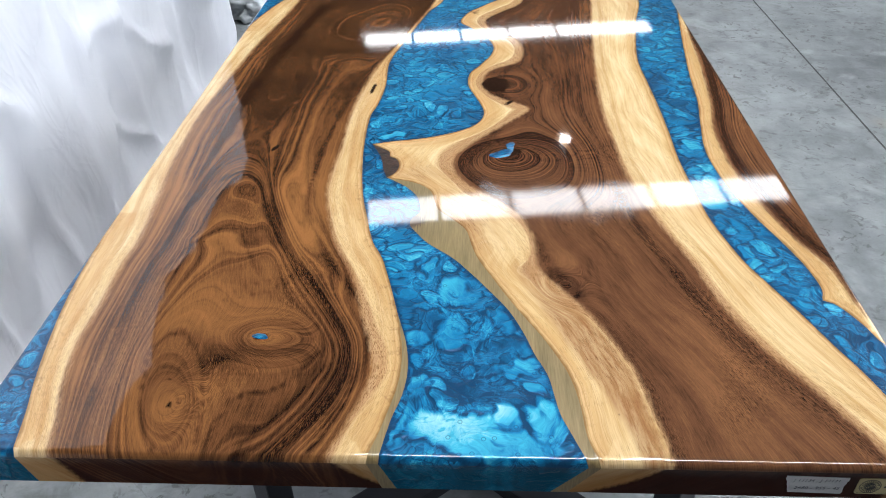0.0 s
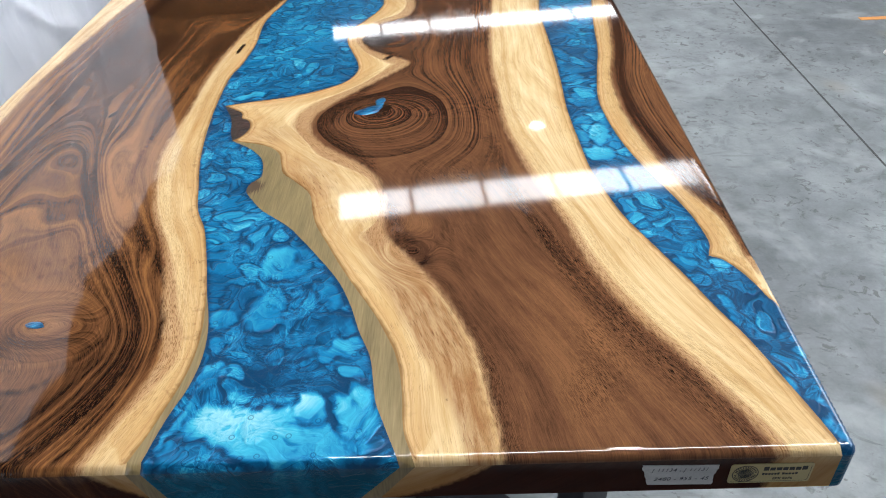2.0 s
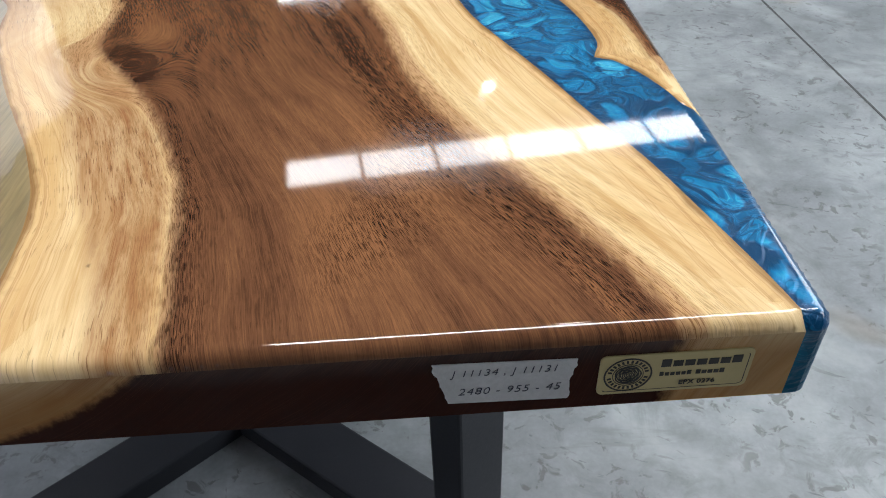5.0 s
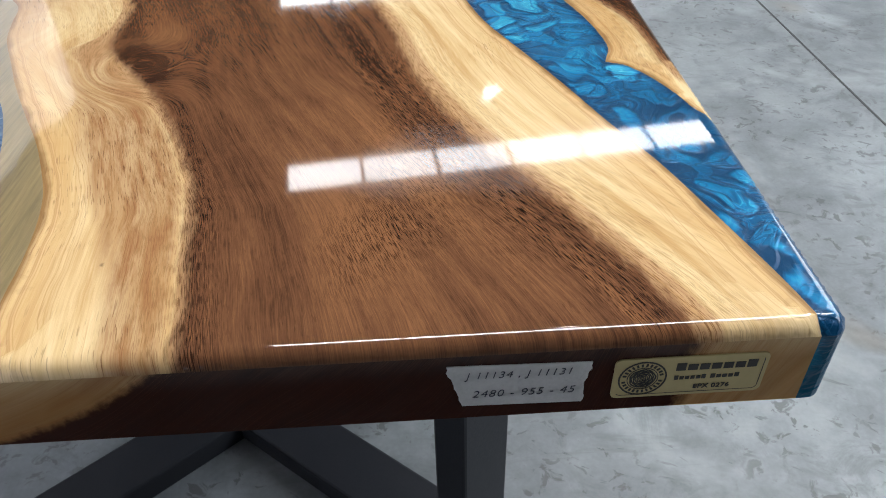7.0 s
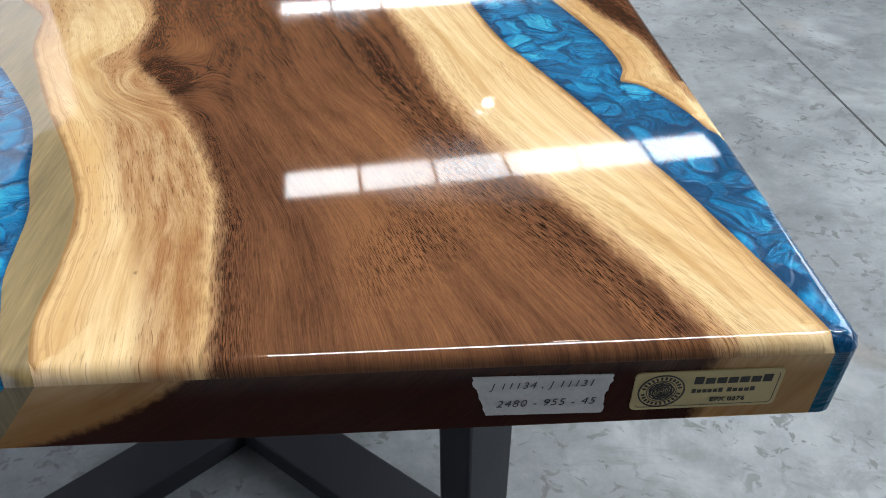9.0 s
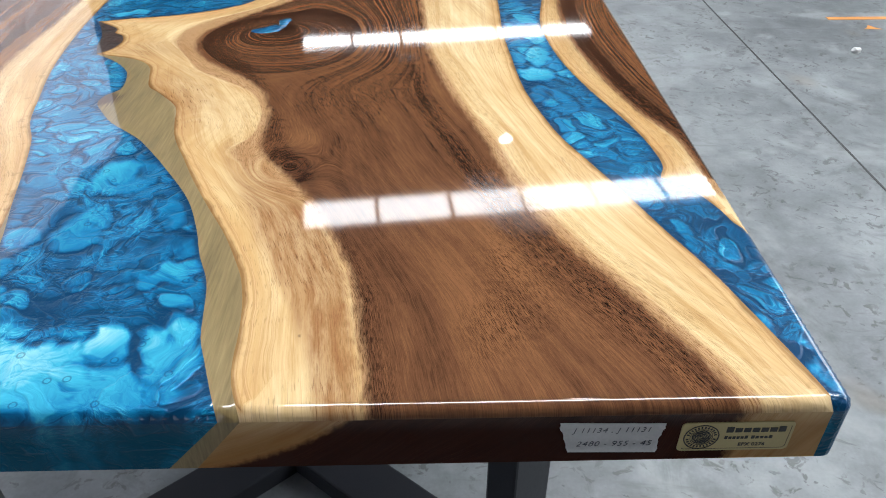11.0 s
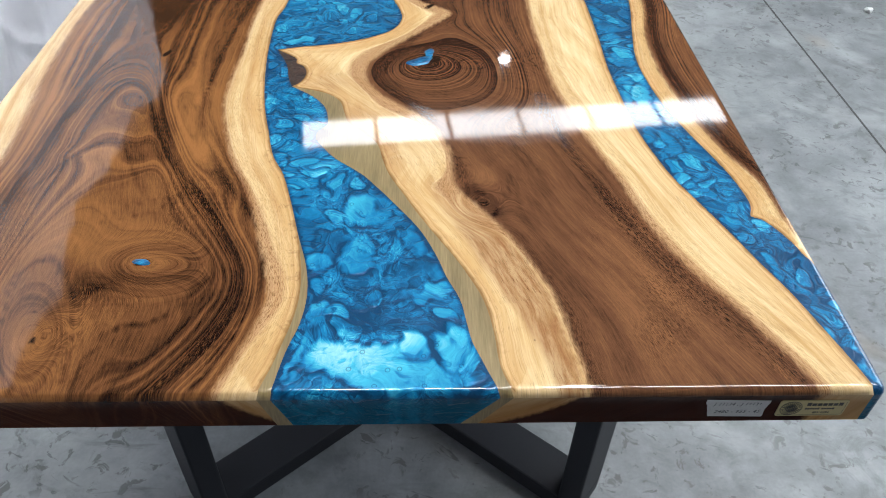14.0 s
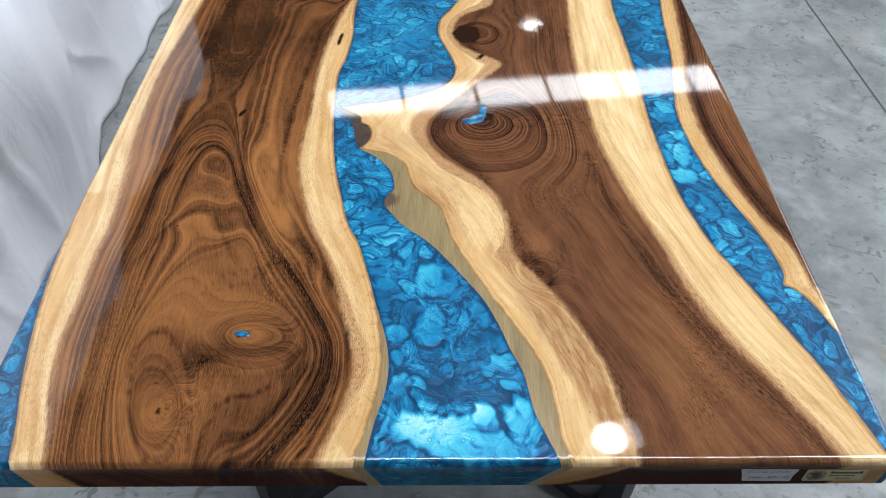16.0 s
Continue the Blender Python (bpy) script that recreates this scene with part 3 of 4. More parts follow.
RIVER_J = spline([(XR, 0.163), (0.475, 0.174), (0.470, 0.193), (0.460, 0.218), (0.448, 0.236), (0.438, 0.241), (0.4435, 0.256), (0.4445, 0.275), (0.439, 0.315), (0.426, 0.364), (0.410, 0.418), (0.396, 0.480), (0.388, 0.550), (0.388, 0.612), (0.400, 0.690), (0.416, 0.780), (0.425, 0.872), (0.437, 0.968), (0.457, 1.106), (XR, 1.28)])
HEART_K = spline([(0.474, 0.236), (0.469, 0.305), (0.449, 0.358), (0.434, 0.416), (0.422, 0.492), (0.414, 0.576), (0.418, 0.670), (0.438, 0.774), (0.452, 0.88), (0.464, 0.980), (0.476, 1.13), (0.50, 1.3)])


def corner(cx, cy, a0, a1, r=0.008, k=6):
    return [(cx + r * math.cos(radians(a0 + (a1 - a0) * i / k)), cy + r * math.sin(radians(a0 + (a1 - a0) * i / k))) for i in range(k + 1)]


def straight(a, b, step=0.006):
    a, b = np.array(a, float), np.array(b, float)
    k = max(1, int(np.linalg.norm(b - a) / step))
    return np.array([a + (b - a) * i / k for i in range(k + 1)])


def ring_of(*pieces):
    """One closed outline from curves laid end to end."""
    pts = []
    for piece in pieces:
        for q in piece:
            if not pts or math.dist(pts[-1], q) > 2e-4:
                pts.append((float(q[0]), float(q[1])))
    if math.dist(pts[0], pts[-1]) < 2e-4:
        pts.pop()
    return np.array(pts)


R0 = 0.008
SE, SW, NE, NW = corner(XR - R0, Y0 + R0, -90, 0), corner(XL + R0, Y0 + R0, 180, 270), corner(XR - R0, Y1 - R0, 0, 90), corner(XL + R0, Y1 - R0, 90, 180)
OUT = {
    "left_resin": ring_of(EDGE_A, straight((XL, 0.44), (XL, Y0 + R0)), SW, straight((XL + R0, Y0), EDGE_A[0])),
    "far_resin": ring_of(EDGE_A2, straight(EDGE_A2[-1], (XL + R0, Y1), 0.02), NW, straight((XL, Y1 - R0), (XL, 1.13), 0.02)),
    "left_slab": ring_of(straight(EDGE_A[0], SLAB_D[0]), SLAB_D, RIVER_D, straight(RIVER_D[-1], EDGE_A2[-1], 0.02), EDGE_A2[::-1], straight((XL, 1.13), (XL, 0.44)), EDGE_A[::-1]),
    "river": ring_of(straight(RIVER_D0[0], RIVER_E[0]), RIVER_E, BARK_RIVER, RIVER_F, straight(RIVER_F[-1], RIVER_D[-1], 0.02), RIVER_D[::-1], RIVER_D0[::-1]),
    "strip_left": ring_of(straight(SLAB_D[0], RIVER_D0[0]), RIVER_D0, SLAB_D[::-1]),
    "strip": ring_of(straight(RIVER_E[0], STRIP_F[0]), STRIP_F, RIVER_E[::-1]),
    "bark": ring_of(BARK_WOOD, BARK_RIVER[::-1]),
    "mid_slab": ring_of(straight(STRIP_F[0], RIVER_I[0]), RIVER_I, straight(RIVER_I[-1], RIVER_F[-1], 0.02), RIVER_F[::-1], BARK_WOOD[::-1], STRIP_F[::-1]),
    "right_resin": ring_of(straight(RIVER_I[0], (XR - R0, Y0)) if RIVER_I[0][0] < XR - R0 else RIVER_I[:1], SE, straight((XR, Y0 + R0), (XR, 0.163)), RIVER_J, straight((XR, 1.28), (XR, Y1 - R0), 0.02), NE, straight((XR - R0, Y1), RIVER_I[-1], 0.02), RIVER_I[::-1]),
    "right_slab": ring_of(straight((XR, 0.163), (XR, 1.28)), RIVER_J[::-1]),
}


def inside(poly, p):
    x, y = p[:, 0], p[:, 1]
    c = np.zeros(len(p), bool)
    a, b = poly, np.roll(poly, -1, 0)
    for (x1, y1), (x2, y2) in zip(a, b):
        if y1 != y2:
            c ^= ((y1 > y) != (y2 > y)) & (x < (x2 - x1) * (y - y1) / (y2 - y1) + x1)
    return c


def reach(line, p, closed=False):
    """Distance of each point from a polyline."""
    a = line
    b = np.roll(line, -1, 0) if closed else line[1:]
    a = a if closed else line[:-1]
    best = np.full(len(p), 9.0)
    for q, r in zip(a, b):
        d = r - q
        t = np.clip(((p - q) @ d) / max(1e-12, d @ d), 0, 1)
        best = np.minimum(best, np.hypot(*(p - q - t[:, None] * d).T))
    return best


def border(p):
    """Distance inwards from the table's rounded outline."""
    cx, cy = (XL + XR) / 2, (Y0 + Y1) / 2
    qx, qy = np.abs(p[:, 0] - cx) - (XR - XL) / 2 + R0, np.abs(p[:, 1] - cy) - (Y1 - Y0) / 2 + R0
    return R0 - np.hypot(np.maximum(qx, 0), np.maximum(qy, 0)) - np.minimum(np.maximum(qx, qy), 0)


def at_y(curve, y):
    o = np.argsort(curve[:, 1])
    return np.interp(y, curve[o, 1], curve[o, 0])


def bell(p, cx, cy, rx, ry, turn=0.0):
    c, s = math.cos(turn), math.sin(turn)
    dx, dy = p[:, 0] - cx, p[:, 1] - cy
    return np.exp(-((c * dx + s * dy) / rx) ** 2 - ((-s * dx + c * dy) / ry) ** 2)


# bold dark streaks in the heartwood
STREAK_1 = spline([(-0.29, 1.0), (-0.305, 0.75), (-0.285, 0.52), (-0.247, 0.382), (-0.210, 0.308), (-0.172, 0.259), (-0.139, 0.196), (-0.119, 0.150), (-0.120, 0.098), (-0.139, 0.050), (-0.175, 0.0)])
STREAK_2 = spline([(-0.34, 1.3), (-0.385, 1.0), (-0.395, 0.80), (-0.399, 0.622), (-0.394, 0.447), (-0.399, 0.349), (-0.405, 0.196), (-0.404, 0.146), (-0.396, 0.092), (-0.380, 0.020), (-0.378, -0.02)])
STREAK_3 = spline([(-0.205, 0.85), (-0.222, 0.62), (-0.222, 0.47), (-0.200, 0.387), (-0.164, 0.312), (-0.130, 0.256), (-0.104, 0.195), (-0.097, 0.140), (-0.108, 0.080), (-0.135, 0.010)])
STREAK_4 = spline([(-0.150, 0.145), (-0.182, 0.091), (-0.222, 0.078), (-0.236, 0.049), (-0.240, 0.0)])
STREAK_5 = spline([(-0.140, 0.122), (-0.161, 0.076), (-0.191, 0.035), (-0.212, 0.0)])
STREAK_6 = spline([(-0.292, 0.005), (-0.307, 0.029), (-0.326, 0.070), (-0.337, 0.114), (-0.338, 0.155), (-0.315, 0.174), (-0.288, 0.140), (-0.266, 0.090), (-0.250, 0.010)])
STREAK_7 = spline([(-0.385, 0.27), (-0.353, 0.352), (-0.335, 0.374), (-0.318, 0.383), (-0.296, 0.368), (-0.267, 0.315), (-0.225, 0.235)])
STREAK_8 = spline([(-0.395, 0.43), (-0.378, 0.484), (-0.357, 0.521), (-0.330, 0.531), (-0.302, 0.497), (-0.277, 0.433), (-0.240, 0.345)])
STREAK_M = spline([(0.232, 0.50), (0.248, 0.382), (0.272, 0.300), (0.294, 0.235), (0.316, 0.186), (0.340, 0.138), (0.364, 0.096), (0.386, 0.055), (0.405, 0.019), (0.411, 0.006)])


def streaks(p, rows):
    out = np.zeros(len(p))
    for line, width, depth in rows:
        d = reach(line[::2], p)
        wide = width * (1 + 0.35 * np.sin(41 * p[:, 1] + 60 * width * 9) + 0.2 * np.sin(97 * p[:, 1] + 31 * p[:, 0]))
        out = out - depth * np.exp(-(d / wide) ** 2)
    return out


def grain(rows, soft=1.5e-3, step=0.018):
    """A smooth field that takes the given value along each line."""
    pts, val = [], []
    for v, line in rows:
        line = np.asarray(line, float).reshape(-1, 2)
        d = np.concatenate([[0.0], np.cumsum(np.hypot(*np.diff(line, axis=0).T))]) if len(line) > 1 else np.zeros(1)
        k = np.linspace(0, d[-1], max(1, int(d[-1] / step) + 1))
        pts.append(np.column_stack([np.interp(k, d, line[:, 0]), np.interp(k, d, line[:, 1])]))
        val += [v] * len(k)
    pts, val = np.vstack(pts), np.array(val)
    basis = lambda a: -np.sqrt(((a[:, None, :] - pts[None]) ** 2).sum(2) + 0.018 ** 2)
    m = len(pts)
    flat = np.column_stack([np.ones(m), pts])
    big = np.zeros((m + 3, m + 3))
    big[:m, :m] = basis(pts) + soft * np.eye(m)
    big[:m, m:], big[m:, :m] = flat, flat.T
    w = np.linalg.solve(big, np.concatenate([val, np.zeros(3)]))
    return lambda p: np.concatenate([basis(c) @ w[:m] + w[m] + c @ w[m + 1:] for c in np.array_split(p, max(1, len(p) // 4000))])


def oval(cx, cy, rx, ry, turn=0.0, k=14):
    c, s = math.cos(turn), math.sin(turn)
    return [(cx + c * rx * math.cos(6.2832 * i / k) - s * ry * math.sin(6.2832 * i / k), cy + s * rx * math.cos(6.2832 * i / k) + c * ry * math.sin(6.2832 * i / k)) for i in range(k + 1)]


def rows_until(line, y):
    return line[line[:, 1] < y]


# growth lines of the wide slab, from the sapwood in to the knots
GROWTH_1 = spline([(-0.377, 0.003), (-0.388, 0.056), (-0.397, 0.122), (-0.405, 0.196), (-0.407, 0.279), (-0.403, 0.352), (-0.401, 0.48), (-0.400, 0.626), (-0.402, 0.80), (-0.407, 0.973)])
GROWTH_2 = spline([(-0.338, 0.006), (-0.352, 0.056), (-0.362, 0.122), (-0.366, 0.250), (-0.361, 0.351), (-0.363, 0.420), (-0.358, 0.483), (-0.343, 0.529), (-0.321, 0.529), (-0.296, 0.496), (-0.261, 0.408), (-0.208, 0.298), (-0.149, 0.203), (-0.127, 0.160), (-0.121, 0.128), (-0.127, 0.098), (-0.141, 0.062), (-0.174, 0.006)])
GROWTH_3 = spline([(-0.352, 0.129), (-0.351, 0.170), (-0.343, 0.208), (-0.328, 0.252), (-0.303, 0.281), (-0.276, 0.270), (-0.242, 0.244), (-0.203, 0.221), (-0.172, 0.194), (-0.154, 0.165), (-0.152, 0.140), (-0.168, 0.121), (-0.197, 0.107), (-0.213, 0.091), (-0.223, 0.062), (-0.236, 0.001)])
GROWTH_4 = spline([(-0.289, 0.002), (-0.314, 0.035), (-0.332, 0.084), (-0.336, 0.118), (-0.329, 0.147), (-0.314, 0.157), (-0.295, 0.137), (-0.274, 0.091), (-0.262, 0.055), (-0.259, 0.002)])
GROWTH_5 = spline([(-0.292, 0.973), (-0.290, 0.856), (-0.295, 0.760), (-0.292, 0.580), (-0.277, 0.483), (-0.225, 0.356), (-0.181, 0.283), (-0.135, 0.203), (-0.118, 0.169), (-0.111, 0.136), (-0.111, 0.098), (-0.123, 0.062), (-0.156, 0.002)])
GROWTH_6 = spline([(-0.216, 0.972), (-0.239, 0.855), (-0.253, 0.760), (-0.251, 0.595), (-0.227, 0.470), (-0.166, 0.340), (-0.124, 0.258), (-0.094, 0.168), (-0.085, 0.128), (-0.089, 0.090), (-0.104, 0.055), (-0.125, 0.005)])
GROWTH_7 = spline([(-0.358, 0.355), (-0.326, 0.383), (-0.308, 0.388), (-0.285, 0.370), (-0.267, 0.346)])
GROWTH_8 = spline([(-0.347, 0.395), (-0.337, 0.438), (-0.318, 0.455), (-0.300, 0.436), (-0.283, 0.398)])
LEFT_GRAIN = grain([
    (1.0, rows_until(HEART_B, 2.4)), (1.0, rows_until(HEART_C, 2.4)), (1.22, EDGE_A), (1.22, EDGE_A2), (1.2, [(XL, 0.44), (XL, 1.13)]), (1.22, RIVER_D),
    (0.80, GROWTH_1), (0.58, GROWTH_2), (0.40, GROWTH_3), (0.30, GROWTH_4), (0.80, GROWTH_5), (0.92, GROWTH_6), (0.48, GROWTH_7), (0.53, GROWTH_8),
    (-0.05, [(-0.222, 0.166)]), (0.10, oval(-0.215, 0.165, 0.024, 0.013, -0.1)), (0.24, oval(-0.205, 0.166, 0.042, 0.026, -0.1)), (0.0, [(-0.293, 0.066)]), (0.12, oval(-0.294, 0.066, 0.009, 0.017)),
    (0.36, [(-0.255, 0.141)]), (0.62, [(-0.34, 0.80), (-0.345, 0.97)]), (0.6, [(-0.25, 1.3), (-0.25, 2.4)]),
])
MID_GRAIN = grain([
    (0.0, rows_until(HEART_G, 2.4)), (1.0, rows_until(HEART_H, 2.4)), (1.5, RIVER_I), (-0.55, STRIP_F), (-0.30, RIVER_F),
    (0.68, spline([(0.187, 0.418), (0.217, 0.349), (0.241, 0.266), (0.282, 0.192), (0.317, 0.118), (0.371, 0.012)])),
    (0.10, spline([(0.145, 0.317), (0.164, 0.228), (0.196, 0.159), (0.221, 0.081), (0.226, 0.013)])),
    (-0.08, spline([(0.012, 0.520), (0.040, 0.485), (0.070, 0.468), (0.128, 0.474), (0.164, 0.507), (0.174, 0.563), (0.162, 0.623), (0.120, 0.665)])),
    (-0.45, oval(0.082, 0.570, 0.060, 0.052, 0.15)), (-0.85, oval(0.078, 0.585, 0.026, 0.024)), (-1.1, [(0.074, 0.588)]),
    (-0.45, [(0.056, 0.854)]), (0.30, [(0.17, 0.85), (0.17, 1.0)]),
])


def field_left(p):
    x, y = p[:, 0], p[:, 1]
    b, c = at_y(HEART_B, y), at_y(HEART_C, y)
    f = LEFT_GRAIN(p)
    u = np.clip(f, 0, 2)
    m = np.interp(y, [0, 0.07, 0.2, 0.38, 0.53, 0.8, 1.05, 1.4, 2.5], [-0.265, -0.27, -0.275, -0.318, -0.332, -0.33, -0.28, -0.25, -0.25])
    across = np.where(x < m, (x - m) / (m - b), (x - m) / (c - m)) * 0.8 + 0.35 * bell(p, -0.222, 0.168, 0.05, 0.03, -0.2) + 0.25 * bell(p, -0.293, 0.066, 0.025, 0.05)
    heart = np.where((x > b) & (x < c), 1, -1) * np.minimum(reach(HEART_B, p), reach(HEART_C, p))
    knot = 0.95 * bell(p, -0.222, 0.168, 0.013, 0.0075) + 0.36 * bell(p, -0.262, 0.128, 0.020, 0.012, 0.5) + 0.8 * bell(p, -0.293, 0.064, 0.006, 0.010) + 0.9 * bell(p, -0.303, 0.61, 0.006, 0.018, -0.3) + 0.9 * bell(p, -0.343, 0.35, 0.004, 0.004) + 0.9 * bell(p, -0.168, 0.835, 0.006, 0.035, -0.1) + 0.7 * bell(p, -0.30, 0.82, 0.008, 0.012) + 0.7 * bell(p, -0.305, 0.10, 0.006, 0.006)
    zone = 0.57 - 0.23 * np.clip((y - 0.50) / 0.3, 0, 1) - 0.20 * bell(p, -0.19, 0.06, 0.07, 0.06) - 0.16 * bell(p, -0.14, 0.13, 0.04, 0.09) + 0.16 * np.exp(-((x - b - 0.018) / 0.014) ** 2) + 0.16 * bell(p, -0.22, 0.40, 0.035, 0.16) + 0.10 * bell(p, -0.32, 0.30, 0.05, 0.12)
    zone = zone + 0.12 * bell(p, -0.285, 0.055, 0.045, 0.06) + 0.10 * bell(p, -0.30, 0.22, 0.06, 0.05) - 0.16 * bell(p, -0.25, 0.13, 0.05, 0.03, 0.3) - 0.32 * bell(p, -0.260, 0.132, 0.022, 0.014, 0.5) - 0.16 * bell(p, -0.283, 0.153, 0.012, 0.024, 0.6)
    zone = zone + streaks(p, ((STREAK_1, 0.007, 0.34 - 0.25 * np.clip((y - 0.5) / 0.2, 0, 1)), (STREAK_2, 0.010, 0.30), (STREAK_3, 0.004, 0.34), (STREAK_4, 0.0028, 0.28), (STREAK_5, 0.004, 0.26), (STREAK_6, 0.0022, 0.26), (STREAK_7, 0.0022, 0.22), (STREAK_8, 0.006, 0.22)))
    # faint saw marks across the grain
    for k in range(4):
        zone = zone + streaks(p, ((straight((-0.288 + 0.006 * k, 0.228 + 0.009 * k), (-0.205 + 0.005 * k, 0.258 + 0.010 * k), 0.02), 0.0013, 0.16),))
    far = np.clip((y - 0.62) / 0.2, 0, 1)
    calm = np.maximum(0.72 * far, (1 - np.clip((u - 0.32) / 0.30, 0, 1)) * np.clip(1.35 - y / 0.6, 0, 1)) * (1 - 0.5 * bell(p, -0.215, 0.168, 0.035, 0.022, -0.2))
    coarse = 0.10 * np.exp(-((u - 0.62) / 0.12) ** 2) - 0.02
    return f, heart, knot, zone, calm, 0 * f, coarse, across


def field_mid(p):
    x, y = p[:, 0], p[:, 1]
    h = at_y(HEART_H, y)
    g = np.interp(y, [0, 0.1, 0.21, 0.3, 0.45, 0.55, 0.64, 0.75, 0.85, 1.0, 1.1, 1.2, 1.4, 2.5], [0.206, 0.196, 0.162, 0.108, 0.06, -0.01, 0.03, 0.08, 0.04, 0.11, 0.07, 0.045, 0.14, 0.16])
    t = (x - g) / (h - g)
    eye = 0.9 * bell(p, 0.100, 0.590, 0.100, 0.095, 0.2)
    f = MID_GRAIN(p) + 0.1 * y
    f += 0.40 * bell(p, 0.128, 0.262, 0.030, 0.034, 0.5) + 0.30 * bell(p, 0.005, 0.38, 0.030, 0.034) + 0.25 * bell(p, -0.022, 0.455, 0.024, 0.026) - 0.25 * bell(p, 0.045, 0.345, 0.022, 0.03) + 0.2 * bell(p, 0.075, 0.29, 0.02, 0.025)
    loop = np.vstack([HEART_G, HEART_H[::-1]])
    heart = np.where(inside(loop, p), 1, -1) * reach(loop, p, True)
    knot = 1.35 * bell(p, 0.060, 0.853, 0.027, 0.034) + 0.8 * bell(p, 0.080, 0.600, 0.030, 0.022) + 0.85 * bell(p, 0.082, 0.775, 0.018, 0.007, 0.9) + 0.9 * bell(p, 0.292, 0.112, 0.004, 0.004) + 0.85 * bell(p, 0.172, 0.060, 0.0022, 0.005) + 0.75 * bell(p, 0.158, 0.405, 0.005, 0.005) + 0.6 * bell(p, 0.02, 1.25, 0.03, 0.04)
    zone = 0.56 + 0.10 * bell(p, 0.29, 0.12, 0.05, 0.12) - 0.20 * eye - 0.10 * np.clip((y - 0.45) / 0.4, 0, 1) - 0.16 * np.exp(-((t - 0.06) / 0.05) ** 2) + 0.10 * np.exp(-((t - 0.93) / 0.05) ** 2)
    rr = np.hypot((x - 0.128) / 0.9, y - 0.258)
    zone = zone - 0.22 * np.exp(-((rr - 0.026) / 0.003) ** 2) * (x > 0.118) - 0.05 * np.exp(-(rr / 0.02) ** 2)
    zone = zone + streaks(p, ((STREAK_M, 0.0060, 0.24),))
    calm = np.clip(1 - 1.2 * bell(p, 0.10, 0.60, 0.13, 0.12) - 0.5 * bell(p, 0.06, 0.85, 0.08, 0.08) - 0.35 * np.exp(-((t - 0.82) / 0.12) ** 2), 0, 1)
    # tan, flamed sapwood beside the heartwood, and the crumpled burr near the river
    d = reach(HEART_G[HEART_G[:, 1] < 0.8], p)
    side = (heart < 0) & (x < 0.24)
    wide = np.interp(y, [0, 0.035, 0.07, 0.115, 0.16, 0.3], [0.028, 0.030, 0.036, 0.046, 0.050, 0.030])
    flame = np.where(side, np.clip((d - 0.003) / 0.004, 0, 1) * (1 - np.clip((d - wide + 0.004) / 0.010, 0, 1)) * np.clip((0.34 - y) / 0.14, 0, 1), 0.0)
    flame = np.maximum(flame, np.where(side, 0.85 * bell(p, -0.005, 0.40, 0.045, 0.075, 0.35) + 0.5 * bell(p, -0.06, 0.53, 0.05, 0.03), 0.0))
    coarse = 0.22 * bell(p, 0.305, 0.060, 0.065, 0.060, -0.3) + 0.30 * np.exp(-(reach(STREAK_M[::2], p) / 0.014) ** 2) + 0.22 * np.exp(-((t - 0.06) / 0.07) ** 2) - 0.06
    across = 1.15 * t + 0.35 * y + 0.75 * eye + 0.40 * bell(p, 0.128, 0.262, 0.030, 0.034, 0.5)
    return f, heart, knot, zone, calm, flame, coarse, across


def field_right(p):
    x, y = p[:, 0], p[:, 1]
    k = at_y(HEART_K, y)
    f = (x - k) / 0.07
    heart = np.where((x > k) & (y > 0.236), 1, -1) * reach(HEART_K, p)
    return f, heart, np.zeros(len(p)), 0.50 + 0.14 * np.clip(f, 0, 1) - 0.36 * np.exp(-((f - 0.22) / 0.13) ** 2), 0.4 + 0 * f, 0 * f, 0 * f, 0.4 * f


# large clouds in the resin: x, y, half-axes, turn, strength
CLOUDS = [
    (0.030, 0.030, 0.082, 0.027, -0.22, 0.74), (0.058, 0.056, 0.013, 0.022, 0.3, 0.80), (0.098, 0.054, 0.023, 0.031, 0.4, 0.62),
    (-0.034, 0.097, 0.010, 0.021, 0.1, 0.45), (-0.050, 0.045, 0.005, 0.032, -0.35, 0.50), (0.005, 0.250, 0.027, 0.031, 0.0, 0.50), (0.024, 0.150, 0.034, 0.026, 0.3, -0.08), (-0.030, 0.200, 0.018, 0.020, 0.2, -0.06), (0.058, 0.196, 0.012, 0.030, 0.55, 0.12), (-0.02, 0.305, 0.030, 0.020, 0.3, -0.08),
    (-0.002, 0.178, 0.020, 0.030, -0.2, 0.32), (0.068, 0.124, 0.045, 0.011, 0.1, 0.36), (0.030, 0.086, 0.060, 0.012, -0.1, -0.20),
    (-0.042, 0.168, 0.016, 0.014, 0.0, 0.34), (-0.040, 0.135, 0.011, 0.010, 0.0, 0.28), (0.055, 0.152, 0.030, 0.020, 0.5, -0.14),
    (0.020, 0.115, 0.030, 0.014, 0.3, -0.14), (-0.115, 0.652, 0.026, 0.011, 0.2, 0.62),
    (0.373, 0.392, 0.018, 0.036, 0.45, 0.34), (0.362, 0.455, 0.020, 0.020, 0.2, 0.60), (0.372, 0.500, 0.016, 0.026, -0.2, 0.55), (0.365, 0.605, 0.020, 0.030, 0.0, 0.36),
    (0.455, 0.052, 0.006, 0.040, 0.28, 0.60), (0.474, 0.030, 0.006, 0.034, 0.18, 0.66), (0.412, 0.232, 0.013, 0.012, 0.3, 0.40), (0.436, 0.165, 0.008, 0.014, 0.3, 0.44),
]


